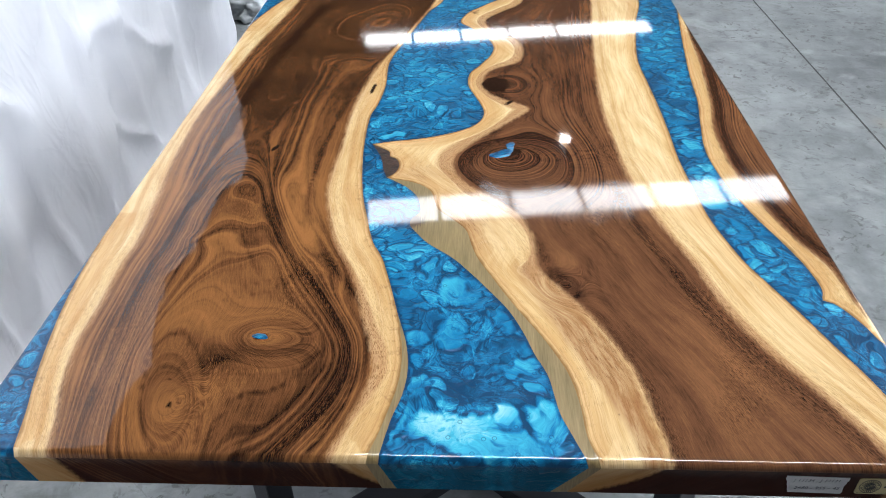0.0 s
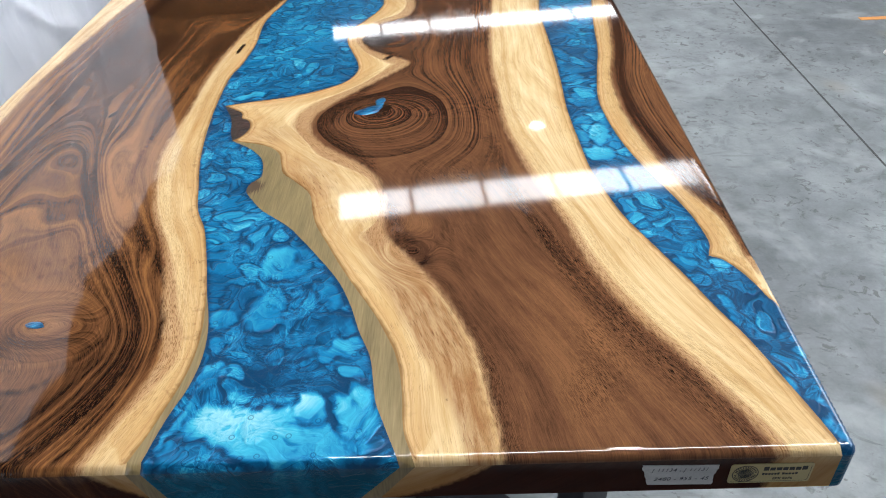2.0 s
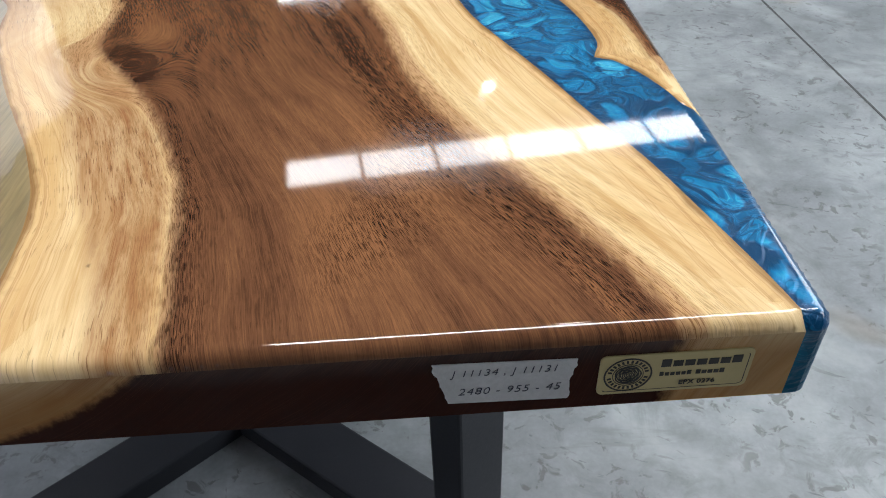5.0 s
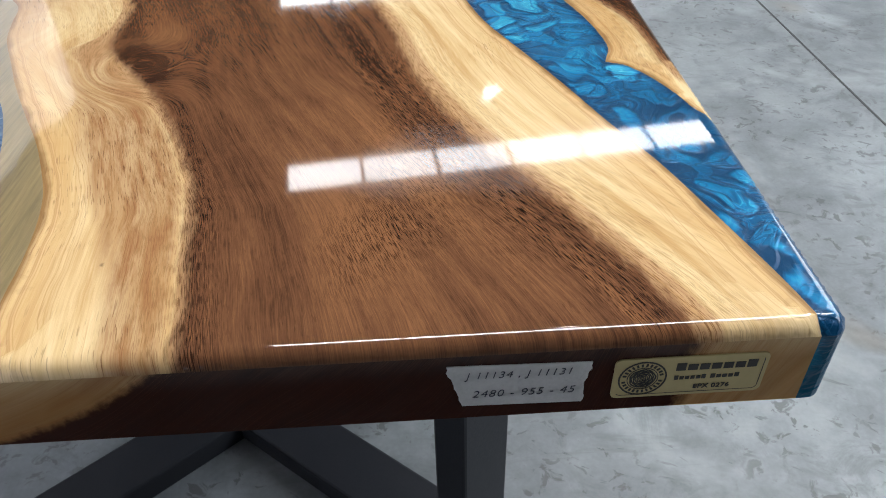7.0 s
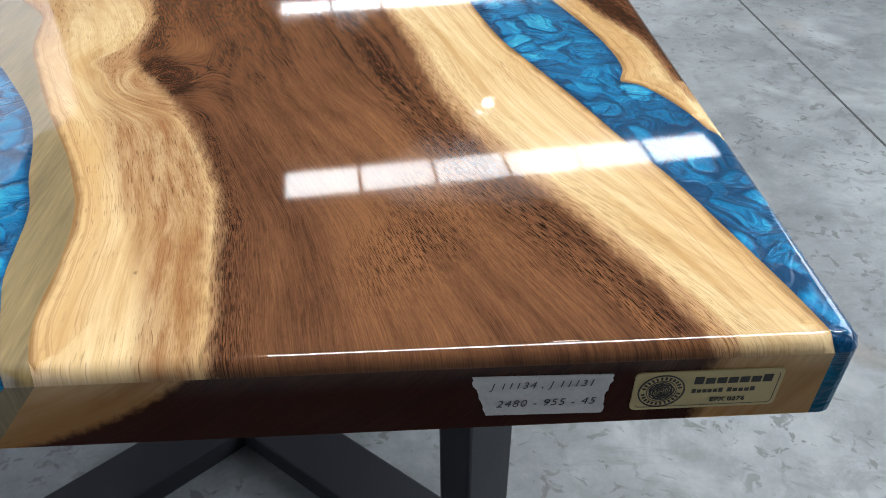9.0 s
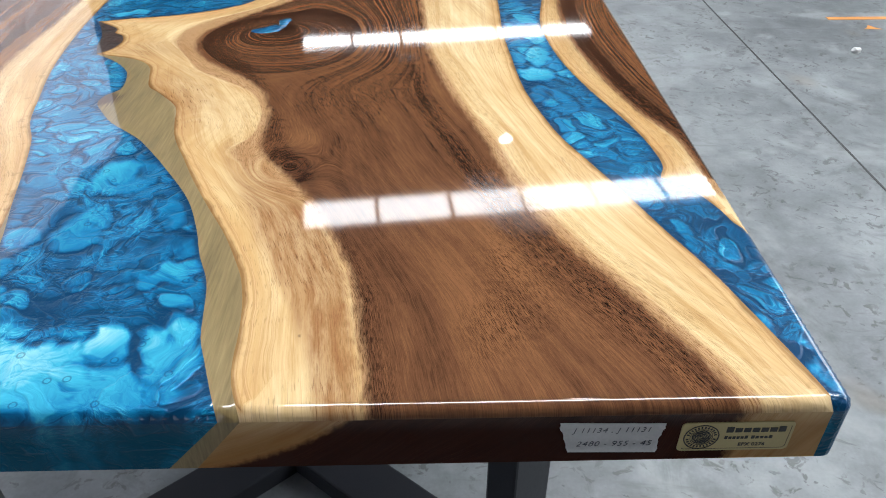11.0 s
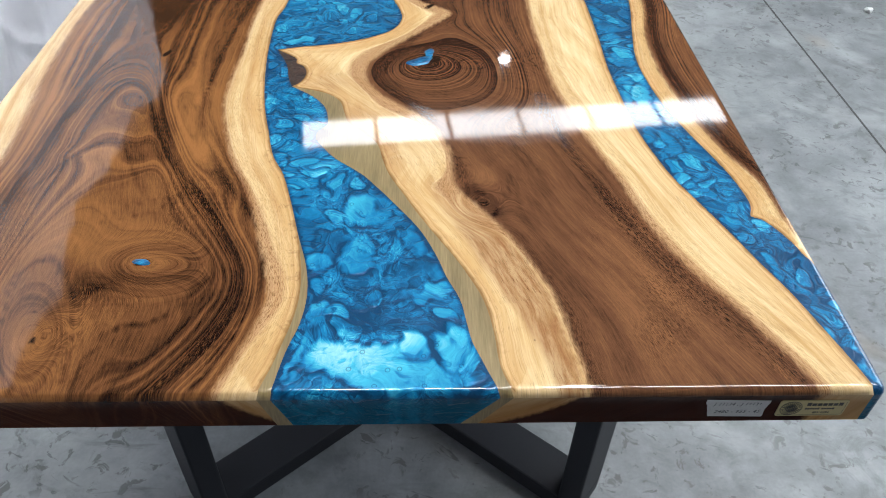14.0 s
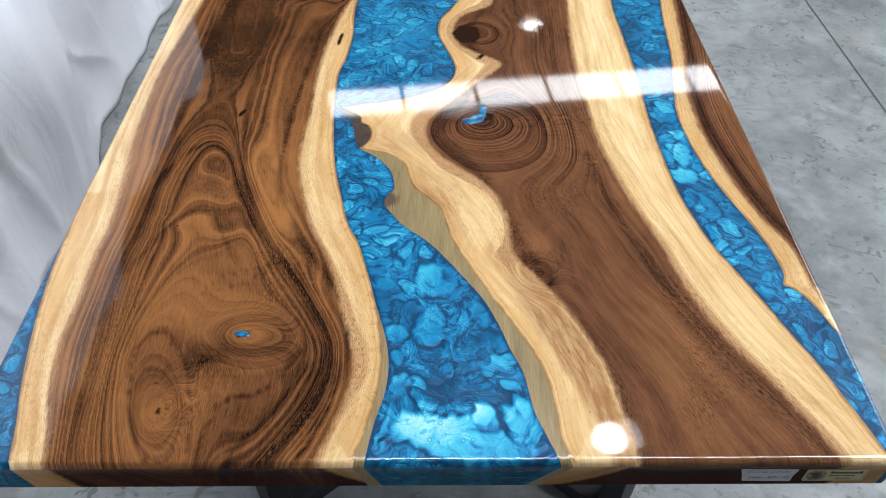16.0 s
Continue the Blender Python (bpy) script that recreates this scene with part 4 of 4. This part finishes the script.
def field_resin(p):
    """The pearl clouds and the dark seams round them, bent by a gentle swirl."""
    rnd = random.Random(11)
    w = p.copy()
    for k in range(7):
        a, wl = rnd.uniform(0, 6.28), rnd.uniform(0.028, 0.075)
        dx, dy, ph = math.cos(a), math.sin(a), rnd.uniform(0, 6.28)
        s = 0.032 * wl * np.sin((w[:, 0] * dx + w[:, 1] * dy) * 6.283 / wl + ph)
        w = w + np.column_stack([-dy * s, dx * s])
    for k in range(6):
        a, wl = rnd.uniform(0, 6.28), rnd.uniform(0.011, 0.024)
        dx, dy, ph = math.cos(a), math.sin(a), rnd.uniform(0, 6.28)
        s = 0.05 * wl * np.sin((w[:, 0] * dx + w[:, 1] * dy) * 6.283 / wl + ph)
        w = w + np.column_stack([-dy * s, dx * s])
    clouds = list(CLOUDS)
    for _ in range(16):
        y = rnd.uniform(0.27, 1.40)
        clouds.append((rnd.uniform(-0.16, 0.06), y, rnd.uniform(0.007, 0.022), rnd.uniform(0.007, 0.016), rnd.uniform(-1, 1), rnd.choice((0.14, 0.20, 0.28, -0.10, -0.14))))
    for _ in range(12):
        clouds.append((rnd.uniform(0.345, 0.47), rnd.uniform(0.0, 1.40), rnd.uniform(0.006, 0.016), rnd.uniform(0.009, 0.026), rnd.uniform(-0.9, 0.9), rnd.choice((0.18, 0.26, 0.34, -0.20, -0.28))))
    for _ in range(5):
        clouds.insert(0, (rnd.uniform(-0.05, 0.12), rnd.uniform(0.06, 0.28), rnd.uniform(0.006, 0.015), rnd.uniform(0.006, 0.013), rnd.uniform(-1, 1), rnd.choice((0.25, 0.35, -0.1, -0.15))))
    pearl, seam, cover = np.zeros(len(p)), np.zeros(len(p)), np.zeros(len(p))
    for cx, cy, rx, ry, turn, amp in clouds:
        c, s = math.cos(turn), math.sin(turn)
        dx, dy = w[:, 0] - cx, w[:, 1] - cy
        r = np.sqrt(((c * dx + s * dy) / rx) ** 2 + ((-s * dx + c * dy) / ry) ** 2)
        k = 1 - np.clip((r - 0.74) / 0.30, 0, 1)
        k = k * k * (3 - 2 * k)
        # directional shading painted into each cloud: upper left brighter, lower right darker
        lit_side = 1 + 0.45 * np.clip((-dx / rx + dy / ry) * 0.7, -1, 1)
        pearl = pearl * (1 - k) + amp * lit_side * k
        seam = np.maximum(seam * (1 - 0.8 * k), np.exp(-((r - 1.06) * min(rx, ry) / 0.0020) ** 2) * (0.6 + 0.4 * np.sin(3 * np.arctan2(dy, dx) + 90 * cx)))
        cover = np.maximum(cover, k * min(1.0, abs(amp) * 1.9))
    pearl = pearl + 0.10 * bell(p, -0.06, 0.86, 0.08, 0.15) + 0.25 * bell(p, 0.37, 0.48, 0.03, 0.10) - 0.12 * bell(p, -0.47, 0.2, 0.06, 0.5) - 0.22 * (p[:, 0] > 0.33) * (1 - np.clip(p[:, 1] / 0.9, 0, 1))
    return pearl, seam, cover


def shear(p):
    """How far each wood-resin seam leans sideways from the top to the underside."""
    front = np.exp(-(p[:, 1] / 0.5) ** 2)
    return front * (0.016 * np.exp(-((p[:, 0] + 0.068) / 0.03) ** 2) - 0.034 * np.exp(-((p[:, 0] - 0.135) / 0.03) ** 2) + 0.012 * np.exp(-((p[:, 0] + 0.43) / 0.02) ** 2))


LEVELS = (0.0, 0.3, 0.65, 1.0)


def slab(name, outline, mat, parent, label, fields, near=0.0055, names=("ring", "heart", "knot", "zone", "calm", "tan_zone", "coarse", "across"), lean=0.0, end=0.30):
    from mathutils.geometry import delaunay_2d_cdt
    lo, hi = outline.min(0), outline.max(0)
    grid = []
    for ya, yb, s in ((lo[1], min(hi[1], 1.45), near), (1.45, hi[1], 0.02)):
        if yb > ya:
            gy, gx = np.meshgrid(np.arange(ya, yb, s), np.arange(lo[0], hi[0], s), indexing="ij")
            gx = gx + (np.arange(gx.shape[0]) % 2)[:, None] * s * 0.5
            grid.append(np.column_stack([gx.ravel(), gy.ravel()]))
    # finer rows along the rounded rim
    rim = []
    for d in (0.0004, 0.0015, 0.0032, 0.005, ROUND):
        for a, b in (((XL, Y0 + d), (XR, Y0 + d)), ((XL + d, Y0), (XL + d, 1.5)), ((XR - d, Y0), (XR - d, 1.5))):
            rim.append(straight(a, b, 0.006))
    g = np.vstack(grid)
    g = g[(border(g) > ROUND + 0.002)]
    g = np.vstack([g] + rim)
    g = g[inside(outline, g)]
    g = g[(reach(outline, g, True) > 0.0003) & ((border(g) < ROUND + 0.0005) | (reach(outline, g, True) > 0.002))]
    pts = [Vector(q) for q in np.vstack([outline, g])]
    n = len(outline)
    v2, _, tris, *_ = delaunay_2d_cdt(pts, [(i, (i + 1) % n) for i in range(n)], [list(range(n))], 1, 1e-6)
    flat = np.array([(v.x, v.y) for v in v2])
    d = np.clip(border(flat), 0, ROUND)
    z = TOP - (ROUND - np.sqrt(np.maximum(0, ROUND ** 2 - (ROUND - d) ** 2)))
    faces = [tuple(t) for t in tris]
    ups = []
    for t in faces:
        a, b, c = (flat[i] for i in t[:3])
        ups.append((b[0] - a[0]) * (c[1] - a[1]) - (b[1] - a[1]) * (c[0] - a[0]) > 0)
    faces = [t if up else t[::-1] for t, up in zip(faces, ups)]
    edges = {}
    for t in faces:
        for a, b in zip(t, t[1:] + t[:1]):
            edges[(a, b)] = True
    rims = [(a, b) for a, b in edges if (b, a) not in edges]
    on = sorted({i for e in rims for i in e})
    idx = {i: k for k, i in enumerate(on)}
    verts = [(x, y, h) for (x, y), h in zip(flat, z)]
    src = [flat]
    depth = [np.zeros(len(flat))]
    q = flat[on]
    sh = shear(q)
    rows = []
    for lv in LEVELS:
        zz = z[on] + (BOT - z[on]) * lv
        rows.append(len(verts))
        verts += [(x + s * lv, y, h) for (x, y), s, h in zip(q, sh, zz)]
        src.append(q)
        depth.append(TOP - zz)
    for r, start in enumerate(rows):
        for a, b in rims:
            if r == 0:
                continue
            ta, tb = rows[r - 1] + idx[a], rows[r - 1] + idx[b]
            faces.append((tb, ta, start + idx[a], start + idx[b]))
    # underside
    nxt = {a: b for a, b in rims}
    loop, cur = [], on[0]
    while cur in nxt and len(loop) < len(on):
        loop.append(rows[-1] + idx[cur])
        cur = nxt[cur]
        if cur == on[0]:
            break
    if len(loop) > 2:
        faces.append(tuple(loop[::-1]))
    me = bpy.data.meshes.new(name)
    me.from_pydata(verts, [], faces)
    me.materials.append(mat)
    all_p, all_d = np.vstack(src), np.concatenate(depth)
    # the growth rings lean as they go down through the slab
    values = fields(all_p + np.column_stack([lean * all_d * (1 - 0.75 * np.clip((all_p[:, 0] - 0.25) / 0.1, 0, 1)), 0 * all_d]))
    for nm, val in zip(names, values):
        val = np.array(val, float)
        if nm == "ring":
            val = val + 3.0 * all_d
        # end lowers the side faces' tone: end grain plus painted shade
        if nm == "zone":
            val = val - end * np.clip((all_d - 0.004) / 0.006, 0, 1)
        if nm == "heart":
            val = val + 0.25 * all_d
        if nm == "seam":
            line = reach(outline, all_p, True)
            val = val + 0.75 * np.exp(-(line / 0.0028) ** 2) * (border(all_p) > line + 0.0008)
        me.attributes.new(nm, "FLOAT", "POINT").data.foreach_set("value", val)
    # mask of the side faces, where colour and coat are held darker
    me.attributes.new("side_dark", "FLOAT", "POINT").data.foreach_set("value", np.clip((all_d - 0.004) / 0.006, 0, 1))
    if "ring" in names:
        seam = reach(outline, all_p, True)
        seam = np.where(border(all_p) < seam + 0.0008, 0.05, seam)
        me.attributes.new("rim", "FLOAT", "POINT").data.foreach_set("value", seam)
    smooth_faces = [True] * len(tris) + [False] * (len(faces) - len(tris))
    me.polygons.foreach_set("use_smooth", smooth_faces)
    me.update()
    ob = new(name, me)
    ob.parent = parent
    return tagged(ob, label) if label else ob


table = root("river_table", "glossy walnut slab table with blue epoxy river on black steel legs", "table")
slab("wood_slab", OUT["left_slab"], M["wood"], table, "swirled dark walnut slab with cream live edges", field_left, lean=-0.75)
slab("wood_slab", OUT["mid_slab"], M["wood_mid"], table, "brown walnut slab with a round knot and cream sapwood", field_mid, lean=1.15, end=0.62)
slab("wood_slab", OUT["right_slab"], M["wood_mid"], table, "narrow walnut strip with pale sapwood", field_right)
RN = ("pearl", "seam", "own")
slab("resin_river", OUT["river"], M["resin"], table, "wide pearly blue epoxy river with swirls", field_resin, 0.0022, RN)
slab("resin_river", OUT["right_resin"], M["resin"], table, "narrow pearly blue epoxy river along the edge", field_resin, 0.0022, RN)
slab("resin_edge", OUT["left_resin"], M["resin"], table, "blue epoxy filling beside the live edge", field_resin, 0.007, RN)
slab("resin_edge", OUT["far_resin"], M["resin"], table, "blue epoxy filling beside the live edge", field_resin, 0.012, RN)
slab("sunken_edge", OUT["strip"], M["veiled"], table, "sloping wood edge seen through clear epoxy", field_resin, 0.007, RN)
slab("sunken_edge", OUT["strip_left"], M["veiled"], table, "sloping wood edge seen through clear epoxy", field_resin, 0.007, RN)
slab("bark_pocket", OUT["bark"], M["bark"], table, "dark hollow bark pocket", field_resin, 0.005, RN)


def inlay(cx, cy, rx, ry, seed, turn=0.0, lobes=0.2):
    rnd = random.Random(seed)
    ph = [rnd.uniform(0, 6.28) for _ in range(4)]
    k = 36
    verts = [(0, 0, 0.0008)]
    for rr, h in ((0.6, 0.0007), (0.92, 0.0005), (1.0, -0.002)):
        for i in range(k):
            a = 6.28318 * i / k
            w = 1 + lobes * (math.sin(2 * a + ph[0]) + 0.7 * math.sin(3 * a + ph[1]) + 0.4 * math.sin(5 * a + ph[2]))
            x, y = rx * w * rr * math.cos(a), ry * w * rr * math.sin(a)
            verts.append((x * math.cos(turn) - y * math.sin(turn), x * math.sin(turn) + y * math.cos(turn), h))
    faces = [(0, 1 + i, 1 + (i + 1) % k) for i in range(k)]
    for r in range(2):
        for i in range(k):
            a, b = 1 + r * k + i, 1 + r * k + (i + 1) % k
            faces.append((a, a + k, b + k, b))
    ob = mesh_ob("resin_inlay", verts, faces, M["resin"], table, "small blue epoxy filling in a knot", smooth=True)
    ob.location = (cx, cy, TOP)
    ob.data.attributes.new("pearl", "FLOAT", "POINT").data.foreach_set("value", [-0.05] * len(ob.data.vertices))


inlay(-0.222, 0.168, 0.0095, 0.0050, 3, -0.2, 0.08)
inlay(0.066, 0.592, 0.019, 0.013, 8, 0.5, 0.16)
inlay(0.080, 0.618, 0.008, 0.012, 5, -0.3, 0.16)


# ---- legs ----
def pedestal(name, cx, cy, dx, dy):
    """Two crossed steel frames, each a loop of flat tube, standing diagonally under the top."""
    ped = root(name, "black powder-coated steel cross frame under the table top", "table leg", at=(0, 0, 0))
    ped.parent = table
    w, th = 0.088, 0.041
    L, lean = math.hypot(dx, dy), math.degrees(math.atan2(dy, dx))
    for ang in (lean, 180 - lean):
        m = Matrix.Translation((cx, cy, 0)) @ Matrix.Rotation(radians(ang), 4, "Z")
        up = 0.0 if ang < 90 else 0.0008
        part("floor_bar", box_bm(-L, L, -w / 2, w / 2, 0.0, th + up, 0.004, m), M["steel"], ped)
        part("top_bar", box_bm(-L, L, -w / 2, w / 2, BOT - th - up, BOT - 0.0005, 0.004, m), M["steel"], ped)
        for s in (-1, 1):
            a, b = sorted((s * (L - th), s * (L + 0.0004)))
            part("post", box_bm(a, b, -w / 2 - 0.0006, w / 2 + 0.0006, th - 0.002, BOT - th + 0.002, 0.004, m), M["steel"], ped)


pedestal("leg_frame", 0.02, 0.588, 0.355, 0.290)
pedestal("leg_frame", 0.02, 1.892, 0.355, 0.290)


# ---- labels on the table's end ----
def lettering(body, size, parent, mat, at, name, slant=0.0, bold=0.0, spacing=1.0):
    """Flat letters standing upright on the table's near end."""
    cu = bpy.data.curves.new(name, "FONT")
    cu.body, cu.size, cu.shear, cu.offset, cu.space_character = body, size, slant, bold, spacing
    cu.extrude, cu.align_x, cu.align_y = 0.00008, "CENTER", "CENTER"
    tmp = bpy.data.objects.new(name, cu)
    scene.collection.objects.link(tmp)
    me = bpy.data.meshes.new_from_object(tmp.evaluated_get(bpy.context.evaluated_depsgraph_get()))
    bpy.data.objects.remove(tmp)
    me.materials.clear()
    me.materials.append(mat)
    ob = new(name, me)
    ob.parent = parent
    ob.matrix_basis = pose(*at, 90, 0, 0)
    return ob


def card(name, outline, y0, y1, mat, parent, label=""):
    """A thin upright card of the given outline in x and z, facing the table's end."""
    bm = bmesh.new()
    f = bm.faces.new([bm.verts.new((x, y1, z)) for x, z in outline])
    ext = bmesh.ops.extrude_face_region(bm, geom=[f])
    for v in (g for g in ext["geom"] if isinstance(g, bmesh.types.BMVert)):
        v.co.y = y0
    bmesh.ops.recalc_face_normals(bm, faces=bm.faces[:])
    return part(name, bm, mat, parent, label)


def rounded(x0, x1, z0, z1, r, k=5):
    pts = []
    for cx, cz, a in ((x1 - r, z1 - r, 0), (x0 + r, z1 - r, 90), (x0 + r, z0 + r, 180), (x1 - r, z0 + r, 270)):
        pts += [(cx + r * math.cos(radians(a + 90 * i / k)), cz + r * math.sin(radians(a + 90 * i / k))) for i in range(k + 1)]
    return pts


def ring_mesh(name, cx, cz, r0, r1, y, mat, parent, k=40, wob=0.0):
    verts, faces = [], []
    for i in range(k):
        a = 6.28318 * i / k
        w = 1 + wob * math.sin(5 * a + r0 * 4000) + wob * 0.6 * math.sin(9 * a)
        for r, yy in ((r0, y), (r1, y), (r0, y + 0.0002), (r1, y + 0.0002)):
            verts.append((cx + r * w * math.cos(a), yy, cz + r * w * math.sin(a)))
    for i in range(k):
        a, b = 4 * i, 4 * ((i + 1) % k)
        faces += [(a, b, b + 1, a + 1), (a + 2, a + 3, b + 3, b + 2), (a + 1, b + 1, b + 3, a + 3), (a, a + 2, b + 2, b)]
    return mesh_ob(name, verts, faces, mat, parent)


def sticker():
    base = card("maker_sticker", rounded(0.3895, 0.4530, 0.7130, 0.7362, 0.0028), -0.0007, 0.001, M["gold"], table, "small brass-coloured sticker with black round emblem and print")
    cx, cz = 0.4017, 0.7246
    y = -0.0009
    ring_mesh("emblem_ring", cx, cz, 0.0094, 0.0101, y, M["ink"], base)
    ring_mesh("emblem_ring", cx, cz, 0.0062, 0.0065, y, M["ink"], base)
    for i in range(7):
        ring_mesh("emblem_ring", cx, cz, 0.0005 + 0.00075 * i, 0.0009 + 0.00078 * i, y, M["ink"], base, 30, 0.03)
    outer, inner = rounded(0.3912, 0.4513, 0.7147, 0.7345, 0.0024), rounded(0.3916, 0.4509, 0.7151, 0.7341, 0.0020)
    k = len(outer)
    mesh_ob("border_line", [(x, y, z) for x, z in outer + inner], [(i, (i + 1) % k, k + (i + 1) % k, k + i) for i in range(k) if not 1 < i < 14], M["ink"], base)
    # the circling print, too small to read: short bars
    for i in range(26):
        a = 6.28318 * i / 26
        if i in (0, 13):
            continue
        m = Matrix.Translation((cx + 0.0079 * math.cos(a), 0, cz + 0.0079 * math.sin(a))) @ Matrix.Rotation(-a, 4, "Y")
        part("emblem_mark", box_bm(-0.0008, 0.0008, y, y + 0.0002, -0.00045, 0.00045, 0, m), M["ink"], base)
    # the two name lines as plain bars
    for x0, count, w, gap, z, h in ((0.4150, 7, 0.0040, 0.0009, 0.7305, 0.0044), (0.4150, 6, 0.0017, 0.0006, 0.7240, 0.0024), (0.4302, 5, 0.0019, 0.0006, 0.7240, 0.0024)):
        for i in range(count):
            low = 0.0 if i in (0, count - 1) else 0.22 * h
            part("print_bar", box_bm(x0 + i * (w + gap), x0 + i * (w + gap) + w, y, y + 0.0002, z - h / 2, z + h / 2 - low), M["ink"], base)
    lettering("EPX 0276", 0.0036, base, M["ink"], (0.4315, y, 0.7180), "print", bold=0.00008, spacing=1.08)


sticker()


def tape():
    rnd = random.Random(2)
    left = [(0.3205 + 0.0068 * t + rnd.uniform(-0.0006, 0.0006), 0.7378 - 0.0243 * t) for t in np.linspace(0, 1, 14)]
    right = [(0.3800 - 0.0030 * t + rnd.uniform(-0.0009, 0.0009), 0.7122 + 0.0240 * (1 - t)) for t in np.linspace(1, 0, 14)]
    base = card("paper_tape", left + right, -0.0006, 0.001, M["tape"], table, "torn piece of grey-white masking tape with pen writing")
    lettering("J 11134 , J 11131", 0.0056, base, M["pen"], (0.3505, -0.0008, 0.7318), "pen_writing", slant=0.25, bold=-0.00006, spacing=1.12)
    lettering("2480 - 955 - 45", 0.0060, base, M["pen"], (0.3525, -0.0008, 0.7205), "pen_writing", slant=0.25, bold=-0.00006, spacing=1.12)


tape()


# ---- small things on the floor ----
def floor_things():
    bm = box_bm(1.94, 3.9, 2.768, 2.800, 0.0, 0.0012)
    tagged(part("floor_marking", bm, M["orange"]), "worn orange painted line on the concrete floor", "floor marking", kind="structure")
    bm = bmesh.new()
    pts = [(2.035, 2.655), (2.105, 2.650), (2.085, 2.672), (2.070, 2.700), (2.055, 2.672)]
    f = bm.faces.new([bm.verts.new((x, y, 0.0)) for x, y in pts])
    bmesh.ops.recalc_face_normals(bm, faces=[f])
    up = bmesh.ops.extrude_face_region(bm, geom=[f])
    for v in (g for g in up["geom"] if isinstance(g, bmesh.types.BMVert)):
        v.co.z = 0.0012
    bmesh.ops.recalc_face_normals(bm, faces=bm.faces[:])
    tagged(part("floor_marking", bm, M["orange"]), "small worn orange arrow painted on the concrete", "floor marking", kind="structure")
    for name, x, y, s, seed, label in (("paper_scrap", 1.880, 2.405, 0.017, 3, "small crumpled white scrap lying on the concrete floor"), ("plastic_wrap", -1.13, 3.36, 0.12, 8, "crumpled clear plastic wrap heaped on the floor")):
        bm = bmesh.new()
        bmesh.ops.create_icosphere(bm, subdivisions=2 if s < 0.05 else 4, radius=1.0)
        for v in bm.verts:
            q = v.co.copy()
            k = 1 + 0.55 * noise.noise(q * 2.1 + Vector((seed, 0, 0))) + 0.35 * noise.noise(q * 5.0 + Vector((0, seed, 0))) + (0.15 * abs(noise.noise(q * 11.0)) if s > 0.05 else 0)
            v.co = Vector((q.x * k * s, q.y * k * s * 0.8, max(0.0, (q.z * k + 0.55) * s * 0.75)))
        bm.transform(Matrix.Translation((x, y, 0)))
        tagged(part(name, bm, M["paper"] if s < 0.05 else M["wrap"], smooth=s > 0.05), label, "litter" if s < 0.05 else "plastic wrap")


M["wrap"] = plain("clear_plastic_wrap", (0.50, 0.52, 0.55), 0.22, vary=0.25, scale=25.0, bump=0.3)
floor_things()
